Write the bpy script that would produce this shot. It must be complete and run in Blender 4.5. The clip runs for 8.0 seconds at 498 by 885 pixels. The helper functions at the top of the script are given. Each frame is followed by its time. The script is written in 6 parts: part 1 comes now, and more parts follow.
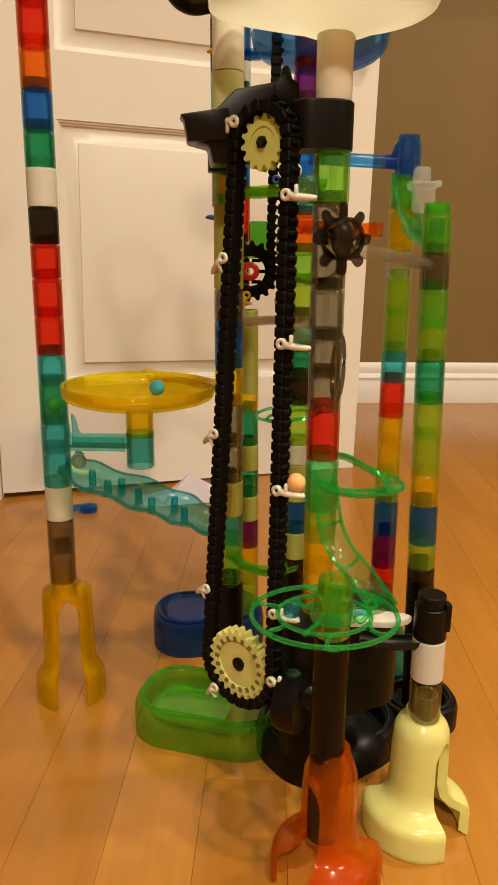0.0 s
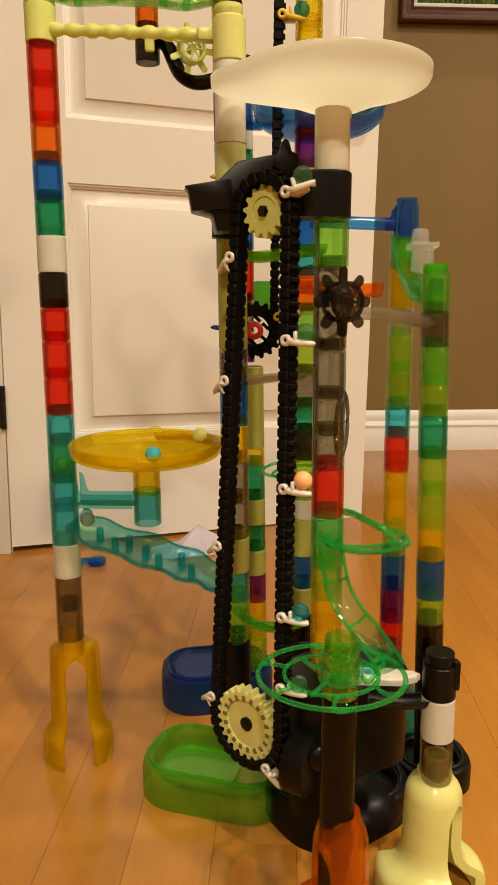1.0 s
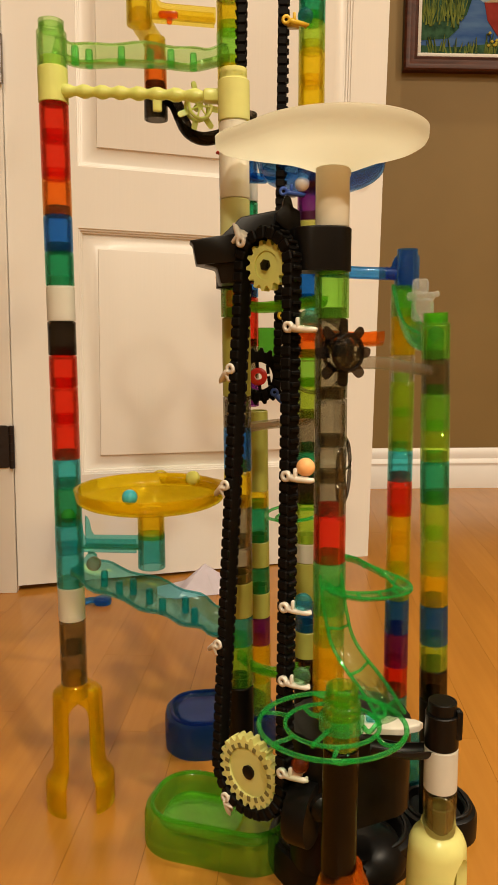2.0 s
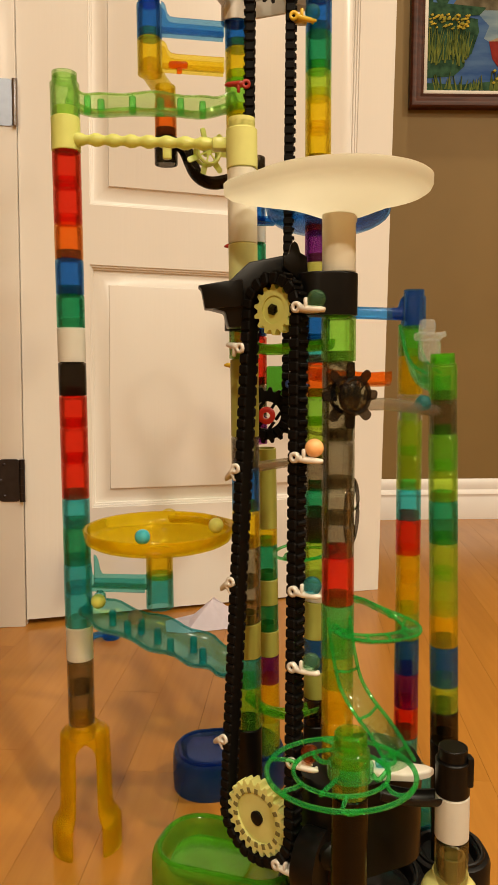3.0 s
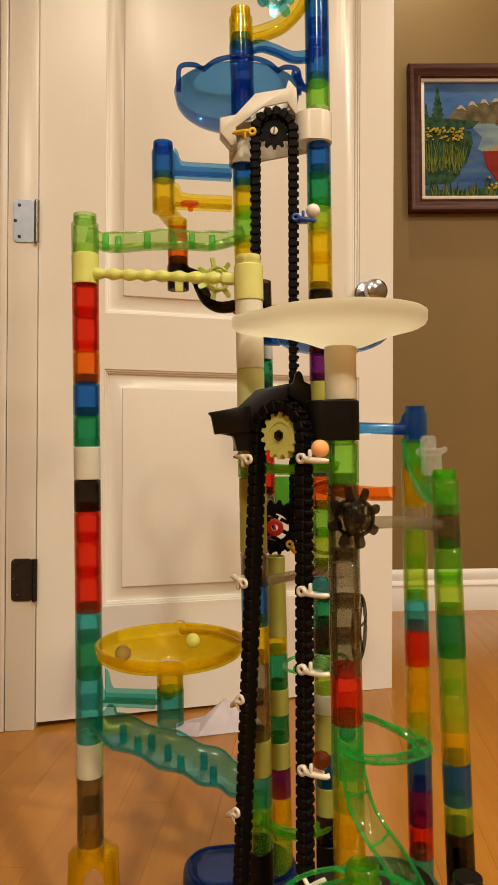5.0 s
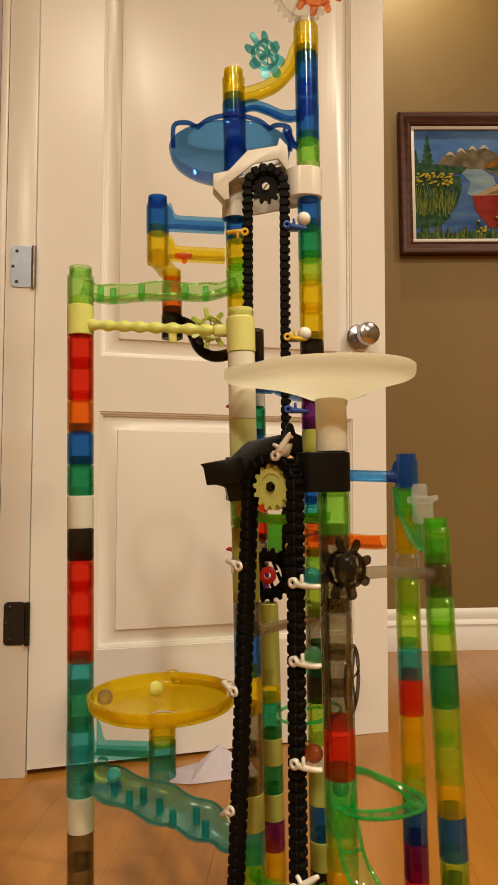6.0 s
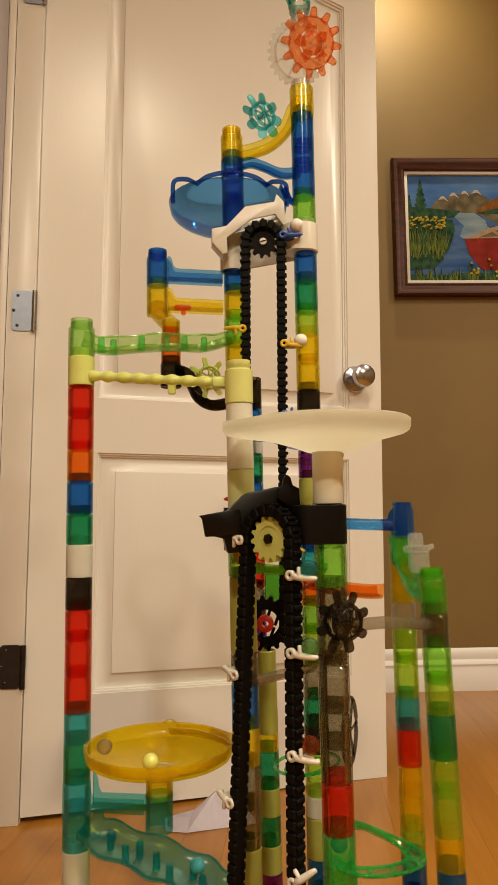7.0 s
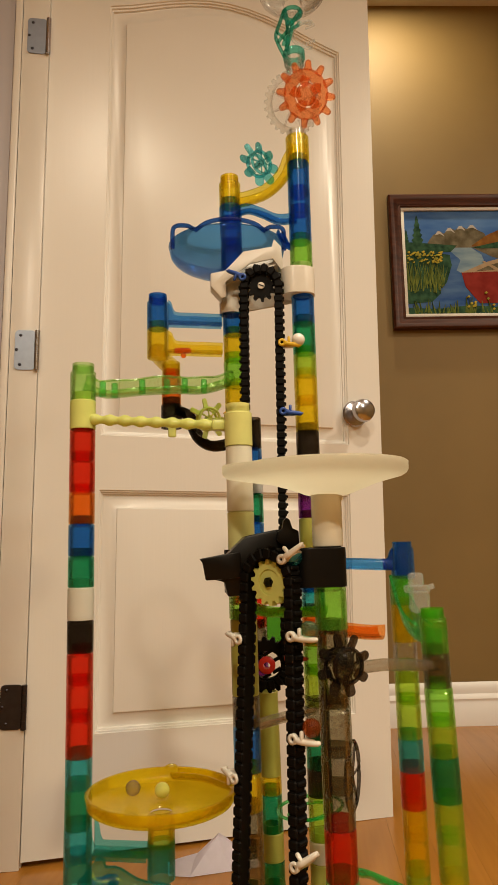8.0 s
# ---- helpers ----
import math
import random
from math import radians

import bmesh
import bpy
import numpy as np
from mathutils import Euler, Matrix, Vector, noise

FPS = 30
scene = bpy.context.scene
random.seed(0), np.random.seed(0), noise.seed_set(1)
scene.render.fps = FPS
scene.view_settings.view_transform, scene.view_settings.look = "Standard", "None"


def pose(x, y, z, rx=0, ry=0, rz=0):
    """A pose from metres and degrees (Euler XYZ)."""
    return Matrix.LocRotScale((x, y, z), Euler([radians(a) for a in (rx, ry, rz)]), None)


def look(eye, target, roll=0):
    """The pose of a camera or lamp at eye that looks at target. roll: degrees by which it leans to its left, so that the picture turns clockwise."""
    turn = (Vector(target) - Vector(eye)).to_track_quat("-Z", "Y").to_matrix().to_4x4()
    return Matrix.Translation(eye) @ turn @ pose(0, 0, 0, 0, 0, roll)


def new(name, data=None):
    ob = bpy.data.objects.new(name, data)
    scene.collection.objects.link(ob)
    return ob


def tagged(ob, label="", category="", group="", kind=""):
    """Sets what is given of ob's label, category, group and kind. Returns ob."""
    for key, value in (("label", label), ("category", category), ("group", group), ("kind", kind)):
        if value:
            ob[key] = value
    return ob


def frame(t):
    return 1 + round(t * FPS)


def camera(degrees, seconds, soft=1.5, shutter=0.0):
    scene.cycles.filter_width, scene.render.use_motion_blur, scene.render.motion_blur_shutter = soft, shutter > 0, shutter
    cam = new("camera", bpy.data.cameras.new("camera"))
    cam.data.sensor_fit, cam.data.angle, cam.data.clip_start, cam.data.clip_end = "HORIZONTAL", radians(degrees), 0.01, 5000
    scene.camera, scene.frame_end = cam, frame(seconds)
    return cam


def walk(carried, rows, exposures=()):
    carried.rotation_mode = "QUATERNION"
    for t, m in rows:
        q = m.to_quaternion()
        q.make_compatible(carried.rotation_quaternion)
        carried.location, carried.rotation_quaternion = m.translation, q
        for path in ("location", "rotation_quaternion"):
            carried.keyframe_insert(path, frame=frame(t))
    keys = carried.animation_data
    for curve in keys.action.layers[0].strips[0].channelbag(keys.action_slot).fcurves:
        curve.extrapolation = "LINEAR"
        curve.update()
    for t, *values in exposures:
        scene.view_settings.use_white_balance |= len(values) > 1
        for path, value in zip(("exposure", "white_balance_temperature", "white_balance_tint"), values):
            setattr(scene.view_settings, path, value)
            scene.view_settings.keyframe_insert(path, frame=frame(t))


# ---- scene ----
cam = camera(37.9, 8.0)
PATH = [
    (0, (-0.061, 0.017, 0.518), (0.18, 1.936, 0.01), 0.8),
    (0.5, (-0.063, 0.015, 0.526), (0.166, 1.952, 0.082), 0.4),
    (1, (-0.058, 0.011, 0.53), (0.16, 1.962, 0.146), 0.0),
    (1.5, (-0.055, 0.005, 0.537), (0.153, 1.966, 0.207), -0.0),
    (3, (-0.052, 0.001, 0.556), (0.118, 1.982, 0.34), -0.1),
    (3.5, (-0.052, -0.01, 0.568), (0.105, 1.977, 0.409), -0.2),
    (4, (-0.052, -0.021, 0.58), (0.092, 1.972, 0.481), -0.3),
    (4.5, (-0.052, -0.023, 0.588), (0.087, 1.972, 0.545), -0.5),
    (6, (-0.048, -0.031, 0.609), (0.107, 1.961, 0.711), -0.7),
    (6.5, (-0.051, -0.039, 0.62), (0.109, 1.949, 0.773), -0.6),
    (7, (-0.05, -0.043, 0.626), (0.115, 1.941, 0.82), -0.7),
    (7.5, (-0.049, -0.048, 0.632), (0.117, 1.931, 0.866), -0.9),
    (8, (-0.048, -0.053, 0.638), (0.112, 1.921, 0.914), -1.2),
]
walk(cam, [(t, look(eye, target, roll)) for t, eye, target, roll in PATH], [(0, -0.14), (3, -0.10), (4.5, -0.23), (6, -0.31), (8, -0.40)])

# ---------------------------------------------------------------- light
scene.cycles.transparent_max_bounces = 40
world = bpy.data.worlds.new("room_air")
world.use_nodes = True
scene.world = world
bg = world.node_tree.nodes["Background"]
bg.inputs["Color"].default_value = (1.0, 0.82, 0.62, 1)
bg.inputs["Strength"].default_value = 0.12

CEIL = 2.75


def pot_light(x, y, watts, size=0.06, colour=(1.0, 0.85, 0.633), spread=162):
    data = bpy.data.lights.new("pot_light", "AREA")
    data.shape, data.size, data.energy, data.color = "DISK", size, watts, colour
    data.spread = radians(spread)
    lamp = new("pot_light", data)
    lamp.matrix_world = pose(x, y, CEIL - 0.012)
    return lamp


pot_light(0.40, -0.36, 33, 0.06)
pot_light(-1.10, -0.75, 4, 0.20)
pot_light(-0.38, -1.95, 88, 0.22)
pot_light(1.60, -1.30, 56, 0.20)
pot_light(1.75, 0.75, 40, 0.20)
pot_light(0.68, 2.21, 14, 0.07, (1.0, 0.84, 0.58), 180)


# ---------------------------------------------------------------- materials
def nodes_of(name):
    m = bpy.data.materials.new(name)
    m.use_nodes = True
    nt = m.node_tree
    nt.nodes.clear()
    out = nt.nodes.new("ShaderNodeOutputMaterial")
    return m, nt, out


def link(nt, a, b):
    nt.links.new(a, b)


def principled(nt, colour, rough, metal=0.0, spec=0.5):
    p = nt.nodes.new("ShaderNodeBsdfPrincipled")
    p.inputs["Base Color"].default_value = (*colour, 1)
    p.inputs["Roughness"].default_value = rough
    p.inputs["Metallic"].default_value = metal
    p.inputs["Specular IOR Level"].default_value = spec
    return p


def noise_tex(nt, scale, detail=3.0, stretch=None):
    tc = nt.nodes.new("ShaderNodeTexCoord")
    n = nt.nodes.new("ShaderNodeTexNoise")
    n.inputs["Scale"].default_value = scale
    n.inputs["Detail"].default_value = detail
    if stretch:
        mp = nt.nodes.new("ShaderNodeMapping")
        mp.inputs["Scale"].default_value = stretch
        link(nt, tc.outputs["Object"], mp.inputs["Vector"])
        link(nt, mp.outputs["Vector"], n.inputs["Vector"])
    else:
        link(nt, tc.outputs["Object"], n.inputs["Vector"])
    return n


def bump(nt, height, strength, distance, target):
    b = nt.nodes.new("ShaderNodeBump")
    b.inputs["Strength"].default_value = strength
    b.inputs["Distance"].default_value = distance
    link(nt, height, b.inputs["Height"])
    link(nt, b.outputs["Normal"], target)
    return b


def ramp(nt, fac, stops):
    r = nt.nodes.new("ShaderNodeValToRGB")
    els = r.color_ramp.elements
    while len(els) < len(stops):
        els.new(0.5)
    for e, (p, c) in zip(els, stops):
        e.position, e.color = p, (*c, 1)
    link(nt, fac, r.inputs["Fac"])
    return r


def solid(name, colour, rough=0.4, metal=0.0, spec=0.5, vary=0.06, scale=60, relief=0.0, translucent=0.0):
    """Opaque plastic, paint or metal with a faint two-scale variation."""
    m, nt, out = nodes_of(name)
    p = principled(nt, colour, rough, metal, spec)
    n = noise_tex(nt, scale)
    lo = tuple(c * (1 - vary) for c in colour)
    hi = tuple(min(1, c * (1 + vary)) for c in colour)
    r = ramp(nt, n.outputs["Fac"], [(0.3, lo), (0.7, hi)])
    link(nt, r.outputs["Color"], p.inputs["Base Color"])
    if relief:
        n2 = noise_tex(nt, scale * 6)
        bump(nt, n2.outputs["Fac"], relief, 0.001, p.inputs["Normal"])
    last = p.outputs[0]
    if translucent:
        t = nt.nodes.new("ShaderNodeBsdfTranslucent")
        t.inputs["Color"].default_value = (*colour, 1)
        mx = nt.nodes.new("ShaderNodeMixShader")
        mx.inputs["Fac"].default_value = translucent
        link(nt, last, mx.inputs[1])
        link(nt, t.outputs[0], mx.inputs[2])
        last = mx.outputs[0]
    link(nt, last, out.inputs["Surface"])
    return m


def clear_plastic(name, through_colour, body_colour, body=0.16, rough=0.10, walls=4):
    """Tinted see-through plastic. through_colour is what a whole tube (walls surfaces) lets pass."""
    m, nt, out = nodes_of(name)
    tr = nt.nodes.new("ShaderNodeBsdfTransparent")
    tr.inputs["Color"].default_value = (*[max(c, 0.002) ** (1.0 / (walls * 1.6)) for c in through_colour], 1)
    p = principled(nt, body_colour, 0.35)
    tl = nt.nodes.new("ShaderNodeBsdfTranslucent")
    tl.inputs["Color"].default_value = (*body_colour, 1)
    mb = nt.nodes.new("ShaderNodeMixShader")
    mb.inputs["Fac"].default_value = 0.5
    link(nt, p.outputs[0], mb.inputs[1])
    link(nt, tl.outputs[0], mb.inputs[2])
    n = noise_tex(nt, 45)
    mr = nt.nodes.new("ShaderNodeMapRange")
    mr.inputs["To Min"].default_value, mr.inputs["To Max"].default_value = body * 0.42, body * 0.66
    link(nt, n.outputs["Fac"], mr.inputs["Value"])
    mx = nt.nodes.new("ShaderNodeMixShader")
    link(nt, mr.outputs["Result"], mx.inputs["Fac"])
    link(nt, tr.outputs[0], mx.inputs[1])
    link(nt, mb.outputs[0], mx.inputs[2])
    gl = nt.nodes.new("ShaderNodeBsdfGlossy")
    gl.inputs["Roughness"].default_value = rough
    fr = nt.nodes.new("ShaderNodeFresnel")
    fr.inputs["IOR"].default_value = 1.45
    mg = nt.nodes.new("ShaderNodeMixShader")
    n2 = noise_tex(nt, 220)
    b = bump(nt, n2.outputs["Fac"], 0.08, 0.0006, gl.inputs["Normal"])
    damp = nt.nodes.new("ShaderNodeMath")
    damp.operation = "MULTIPLY"
    damp.inputs[1].default_value = 0.55
    link(nt, fr.outputs[0], damp.inputs[0])
    link(nt, damp.outputs[0], mg.inputs["Fac"])
    link(nt, mx.outputs[0], mg.inputs[1])
    link(nt, gl.outputs[0], mg.inputs[2])
    link(nt, mg.outputs[0], out.inputs["Surface"])
    return m


PLASTICS = {
    # name: (light that passes a whole tube, colour of the plastic itself, share of it that scatters)
    "red": ((0.80, 0.008, 0.002), (0.92, 0.020, 0.006), 0.170),
    "orange": ((1.0, 0.10, 0.002), (1.0, 0.16, 0.006), 0.170),
    "neon": ((1.0, 0.26, 0.004), (1.0, 0.20, 0.006), 0.24),
    "salmon": ((1.0, 0.15, 0.012), (1.0, 0.16, 0.015), 0.42),
    "amber": ((1.0, 0.80, 0.003), (1.0, 0.66, 0.006), 0.28),
    "lime": ((0.42, 0.76, 0.022), (0.48, 0.82, 0.05), 0.25),
    "green": ((0.24, 0.80, 0.035), (0.24, 0.84, 0.07), 0.23),
    "bright": ((0.10, 0.80, 0.20), (0.04, 0.92, 0.22), 0.20),
    "emerald": ((0.003, 0.24, 0.075), (0.008, 0.42, 0.15), 0.160),
    "teal": ((0.014, 0.46, 0.54), (0.01, 0.56, 0.66), 0.170),
    "blue": ((0.001, 0.075, 0.62), (0.006, 0.15, 0.80), 0.160),
    "purple": ((0.075, 0.002, 0.115), (0.20, 0.010, 0.28), 0.172),
    "smoke": ((0.155, 0.135, 0.07), (0.18, 0.16, 0.10), 0.100),
    "dark_smoke": ((0.004, 0.003, 0.002), (0.020, 0.016, 0.012), 0.172),
    "clear": ((0.88, 0.88, 0.85), (0.80, 0.80, 0.76), 0.062),
}


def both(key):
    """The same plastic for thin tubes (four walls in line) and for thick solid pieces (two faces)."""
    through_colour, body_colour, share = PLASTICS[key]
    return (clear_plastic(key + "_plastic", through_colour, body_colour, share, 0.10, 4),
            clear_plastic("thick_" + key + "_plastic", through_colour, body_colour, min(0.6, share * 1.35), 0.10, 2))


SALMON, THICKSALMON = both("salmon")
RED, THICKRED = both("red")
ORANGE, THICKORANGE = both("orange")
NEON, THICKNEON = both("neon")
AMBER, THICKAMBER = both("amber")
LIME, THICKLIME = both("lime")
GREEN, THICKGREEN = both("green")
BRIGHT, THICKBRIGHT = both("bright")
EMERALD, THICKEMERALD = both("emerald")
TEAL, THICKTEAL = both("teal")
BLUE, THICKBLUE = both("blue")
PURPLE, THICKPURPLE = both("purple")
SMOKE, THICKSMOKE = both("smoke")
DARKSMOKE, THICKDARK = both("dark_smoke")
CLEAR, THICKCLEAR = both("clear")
FROSTTEAL = clear_plastic("frosted_teal_plastic", (0.14, 0.62, 0.66), (0.05, 0.56, 0.62), 0.20, 0.24, 2)
BOWLSKY = clear_plastic("bowl_blue_plastic", (0.03, 0.21, 0.66), (0.02, 0.22, 0.80), 0.24, 0.08, 2)
DEEPGREEN = clear_plastic("deep_green_plastic", (0.04, 0.40, 0.01), (0.05, 0.46, 0.02), 0.30, 0.10, 2)
SKY = clear_plastic("sky_blue_plastic", (0.012, 0.20, 0.80), (0.02, 0.24, 0.88), 0.22, 0.12, 4)
THICKSKY = clear_plastic("thick_sky_blue_plastic", (0.012, 0.22, 0.80), (0.015, 0.25, 0.85), 0.36, 0.08, 2)
FROSTCLEAR = clear_plastic("frosted_clear_plastic", (0.78, 0.82, 0.80), (0.86, 0.90, 0.88), 0.45, 0.18, 3)
PALEFROST = solid("frosted_lime_plastic", (0.82, 0.84, 0.42), 0.32, vary=0.04, translucent=0.35)
PALEOLIVE = solid("olive_lime_plastic", (0.46, 0.47, 0.10), 0.30, vary=0.05, translucent=0.3)
MILK = solid("milky_tube_plastic", (0.88, 0.86, 0.74), 0.30, vary=0.03, translucent=0.35)
FROSTGREEN = clear_plastic("teal_green_plastic", (0.02, 0.46, 0.34), (0.01, 0.44, 0.32), 0.26, 0.10, 3)
WHEELTEAL = clear_plastic("light_teal_plastic", (0.08, 0.62, 0.72), (0.04, 0.60, 0.70), 0.20, 0.10, 2)
FROSTLIME = clear_plastic("frosted_green_plastic", (0.52, 0.88, 0.24), (0.40, 0.88, 0.20), 0.24, 0.2, 3)
BRIGHTLIME = clear_plastic("yellow_green_plastic", (0.30, 0.78, 0.05), (0.24, 0.82, 0.06), 0.19, 0.10, 4)
PALEBED = clear_plastic("pale_green_plastic", (0.55, 0.86, 0.50), (0.20, 0.80, 0.30), 0.07, 0.08, 2)
DEEPBLUE = clear_plastic("deep_blue_plastic", (0.006, 0.06, 0.42), (0.006, 0.07, 0.50), 0.40, 0.08, 2)
YELLOW = clear_plastic("yellow_amber_plastic", (1.0, 0.72, 0.005), (1.0, 0.70, 0.010), 0.20, 0.10, 4)
PIPESMOKE = clear_plastic("pale_smoke_plastic", (0.62, 0.57, 0.46), (0.62, 0.57, 0.46), 0.26, 0.06, 2)
BLACKSMOKE = clear_plastic("black_smoke_plastic", (0.05, 0.035, 0.022), (0.012, 0.010, 0.008), 0.5, 0.16, 2)
WHITE = solid("milky_white_plastic", (0.84, 0.83, 0.76), 0.32, vary=0.03, translucent=0.5)
BOWLWHITE = solid("cream_white_plastic", (0.84, 0.83, 0.73), 0.28, vary=0.02, translucent=0.82)
CREAM = solid("cream_yellow_plastic", (0.80, 0.80, 0.31), 0.26, vary=0.04, translucent=0.30)
PALELIME = solid("pale_lime_plastic", (0.76, 0.82, 0.26), 0.30, vary=0.04, translucent=0.3)
BLACK = solid("black_plastic", (0.0035, 0.0032, 0.003), 0.36, vary=0.2, relief=0.05, spec=0.20)
BONE = solid("bone_white_plastic", (0.62, 0.59, 0.52), 0.35, vary=0.03)
RUBBER = solid("black_chain_plastic", (0.0035, 0.003, 0.0026), 0.55, vary=0.25, spec=0.10)
SHADEWELL = solid("shaded_well_plastic", (0.16, 0.15, 0.045), 0.5)
REDHUB = solid("red_hub_plastic", (0.55, 0.02, 0.015), 0.35)
BLUEARM = solid("blue_arm_plastic", (0.02, 0.07, 0.32), 0.35)
YELLOWARM = solid("yellow_arm_plastic", (0.62, 0.40, 0.02), 0.35)
DARKRED = solid("dark_red_arm_plastic", (0.35, 0.03, 0.02), 0.35)
STEEL = solid("brushed_steel", (0.29, 0.33, 0.41), 0.42, metal=1.0, vary=0.05, relief=0.05)
DARKSTEEL = solid("dark_steel", (0.06, 0.06, 0.075), 0.40, metal=1.0, vary=0.1)
CHROME = solid("satin_nickel", (0.47, 0.47, 0.52), 0.20, metal=1.0, vary=0.02)
PAPER = solid("white_paper", (0.84, 0.81, 0.90), 0.8, vary=0.03, translucent=0.15)
TRIMWHITE = solid("white_trim_paint", (0.77, 0.755, 0.74), 0.38, vary=0.02, scale=9, relief=0.03)
# grey-white, toned cooler and darker for the different light on this side
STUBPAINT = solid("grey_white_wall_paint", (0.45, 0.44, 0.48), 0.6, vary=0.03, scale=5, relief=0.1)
CEILPAINT = solid("ceiling_paint", (0.74, 0.72, 0.68), 0.8, vary=0.02, scale=30, relief=0.2)
CANVASRIM = solid("picture_liner", (0.72, 0.70, 0.66), 0.6, vary=0.03)
MARBLE_ORANGE = solid("peach_marble_glass", (0.78, 0.42, 0.17), 0.12, vary=0.08, scale=90)
MARBLE_WHITE = solid("white_marble_glass", (0.75, 0.73, 0.68), 0.12, vary=0.05)
MARBLE_LIME = solid("lime_marble_glass", (0.66, 0.68, 0.16), 0.12, vary=0.08, scale=90)
MARBLE_BLUE = solid("light_blue_marble_glass", (0.05, 0.36, 0.42), 0.12, vary=0.15, scale=120)
MARBLE_GREEN = clear_plastic("green_marble_glass", (0.26, 0.52, 0.30), (0.14, 0.40, 0.20), 0.34, 0.04, 2)
MARBLE_TEAL = clear_plastic("teal_marble_glass", (0.05, 0.42, 0.50), (0.03, 0.36, 0.44), 0.40, 0.04, 2)
MARBLE_RED = clear_plastic("amber_red_marble_glass", (0.40, 0.07, 0.01), (0.42, 0.07, 0.015), 0.36, 0.04, 2)
MARBLE_CLEAR = clear_plastic("clear_marble_glass", (0.62, 0.55, 0.42), (0.4, 0.34, 0.24), 0.42, 0.05, 2)


def wall_paint():
    m, nt, out = nodes_of("brown_wall_paint")
    p = principled(nt, (0.20, 0.135, 0.065), 0.62)
    n = noise_tex(nt, 2.2)
    r = ramp(nt, n.outputs["Fac"], [(0.3, (0.200, 0.130, 0.041)), (0.7, (0.232, 0.152, 0.049))])
    link(nt, r.outputs["Color"], p.inputs["Base Color"])
    n2 = noise_tex(nt, 420)
    bump(nt, n2.outputs["Fac"], 0.25, 0.0012, p.inputs["Normal"])
    link(nt, p.outputs[0], out.inputs["Surface"])
    return m


def door_paint():
    """White semi-gloss with an embossed vertical wood grain."""
    m, nt, out = nodes_of("white_door_paint")
    p = principled(nt, (0.75, 0.735, 0.69), 0.30)
    n = noise_tex(nt, 1.0, 6.0, (160.0, 160.0, 5.0))
    n2 = noise_tex(nt, 1.0, 2.0, (28.0, 28.0, 1.6))
    mx = nt.nodes.new("ShaderNodeMath")
    mx.operation = "ADD"
    link(nt, n.outputs["Fac"], mx.inputs[0])
    link(nt, n2.outputs["Fac"], mx.inputs[1])
    bump(nt, mx.outputs[0], 0.13, 0.0012, p.inputs["Normal"])
    n3 = noise_tex(nt, 3.0)
    r = ramp(nt, n3.outputs["Fac"], [(0.3, (0.725, 0.718, 0.680)), (0.7, (0.755, 0.745, 0.712))])
    link(nt, r.outputs["Color"], p.inputs["Base Color"])
    link(nt, p.outputs[0], out.inputs["Surface"])
    return m


def plank_wood():
    """Honey-coloured varnished planks; grain runs along local y, tone differs plank by plank."""
    m, nt, out = nodes_of("honey_maple_planks")
    p = principled(nt, (0.42, 0.20, 0.06), 0.24)
    grain = noise_tex(nt, 1.0, 5.0, (90.0, 4.0, 90.0))
    broad = noise_tex(nt, 1.0, 3.0, (9.0, 1.6, 9.0))
    info = nt.nodes.new("ShaderNodeObjectInfo")
    tone = ramp(nt, info.outputs["Random"], [(0.0, (0.362, 0.156, 0.021)), (0.5, (0.385, 0.168, 0.024)), (1.0, (0.412, 0.184, 0.029))])
    g = ramp(nt, grain.outputs["Fac"], [(0.30, (0.92, 0.90, 0.86)), (0.62, (1.0, 1.0, 1.0))])
    b = ramp(nt, broad.outputs["Fac"], [(0.30, (0.86, 0.82, 0.76)), (0.70, (1.06, 1.04, 1.02))])
    m1 = nt.nodes.new("ShaderNodeMix")
    m1.data_type, m1.blend_type = "RGBA", "MULTIPLY"
    m1.inputs["Factor"].default_value = 1.0
    link(nt, tone.outputs["Color"], m1.inputs["A"])
    link(nt, g.outputs["Color"], m1.inputs["B"])
    m2 = nt.nodes.new("ShaderNodeMix")
    m2.data_type, m2.blend_type = "RGBA", "MULTIPLY"
    m2.inputs["Factor"].default_value = 1.0
    link(nt, m1.outputs["Result"], m2.inputs["A"])
    link(nt, b.outputs["Color"], m2.inputs["B"])
    link(nt, m2.outputs["Result"], p.inputs["Base Color"])
    wear = noise_tex(nt, 14)
    mr = nt.nodes.new("ShaderNodeMapRange")
    mr.inputs["To Min"].default_value, mr.inputs["To Max"].default_value = 0.17, 0.30
    link(nt, wear.outputs["Fac"], mr.inputs["Value"])
    link(nt, mr.outputs["Result"], p.inputs["Roughness"])
    bump(nt, grain.outputs["Fac"], 0.05, 0.0008, p.inputs["Normal"])
    link(nt, p.outputs[0], out.inputs["Surface"])
    return m


def frame_wood():
    m, nt, out = nodes_of("dark_mahogany")
    p = principled(nt, (0.05, 0.014, 0.006), 0.42, 0.0, 0.25)
    n = noise_tex(nt, 1.0, 5.0, (8.0, 60.0, 60.0))
    r = ramp(nt, n.outputs["Fac"], [(0.3, (0.034, 0.008, 0.003)), (0.7, (0.085, 0.022, 0.008))])
    link(nt, r.outputs["Color"], p.inputs["Base Color"])
    link(nt, p.outputs[0], out.inputs["Surface"])
    return m


WALLPAINT, DOORPAINT, WOOD, MAHOGANY = wall_paint(), door_paint(), plank_wood(), frame_wood()
SEAM = solid("floor_joint_dark", (0.22, 0.11, 0.024), 0.6)


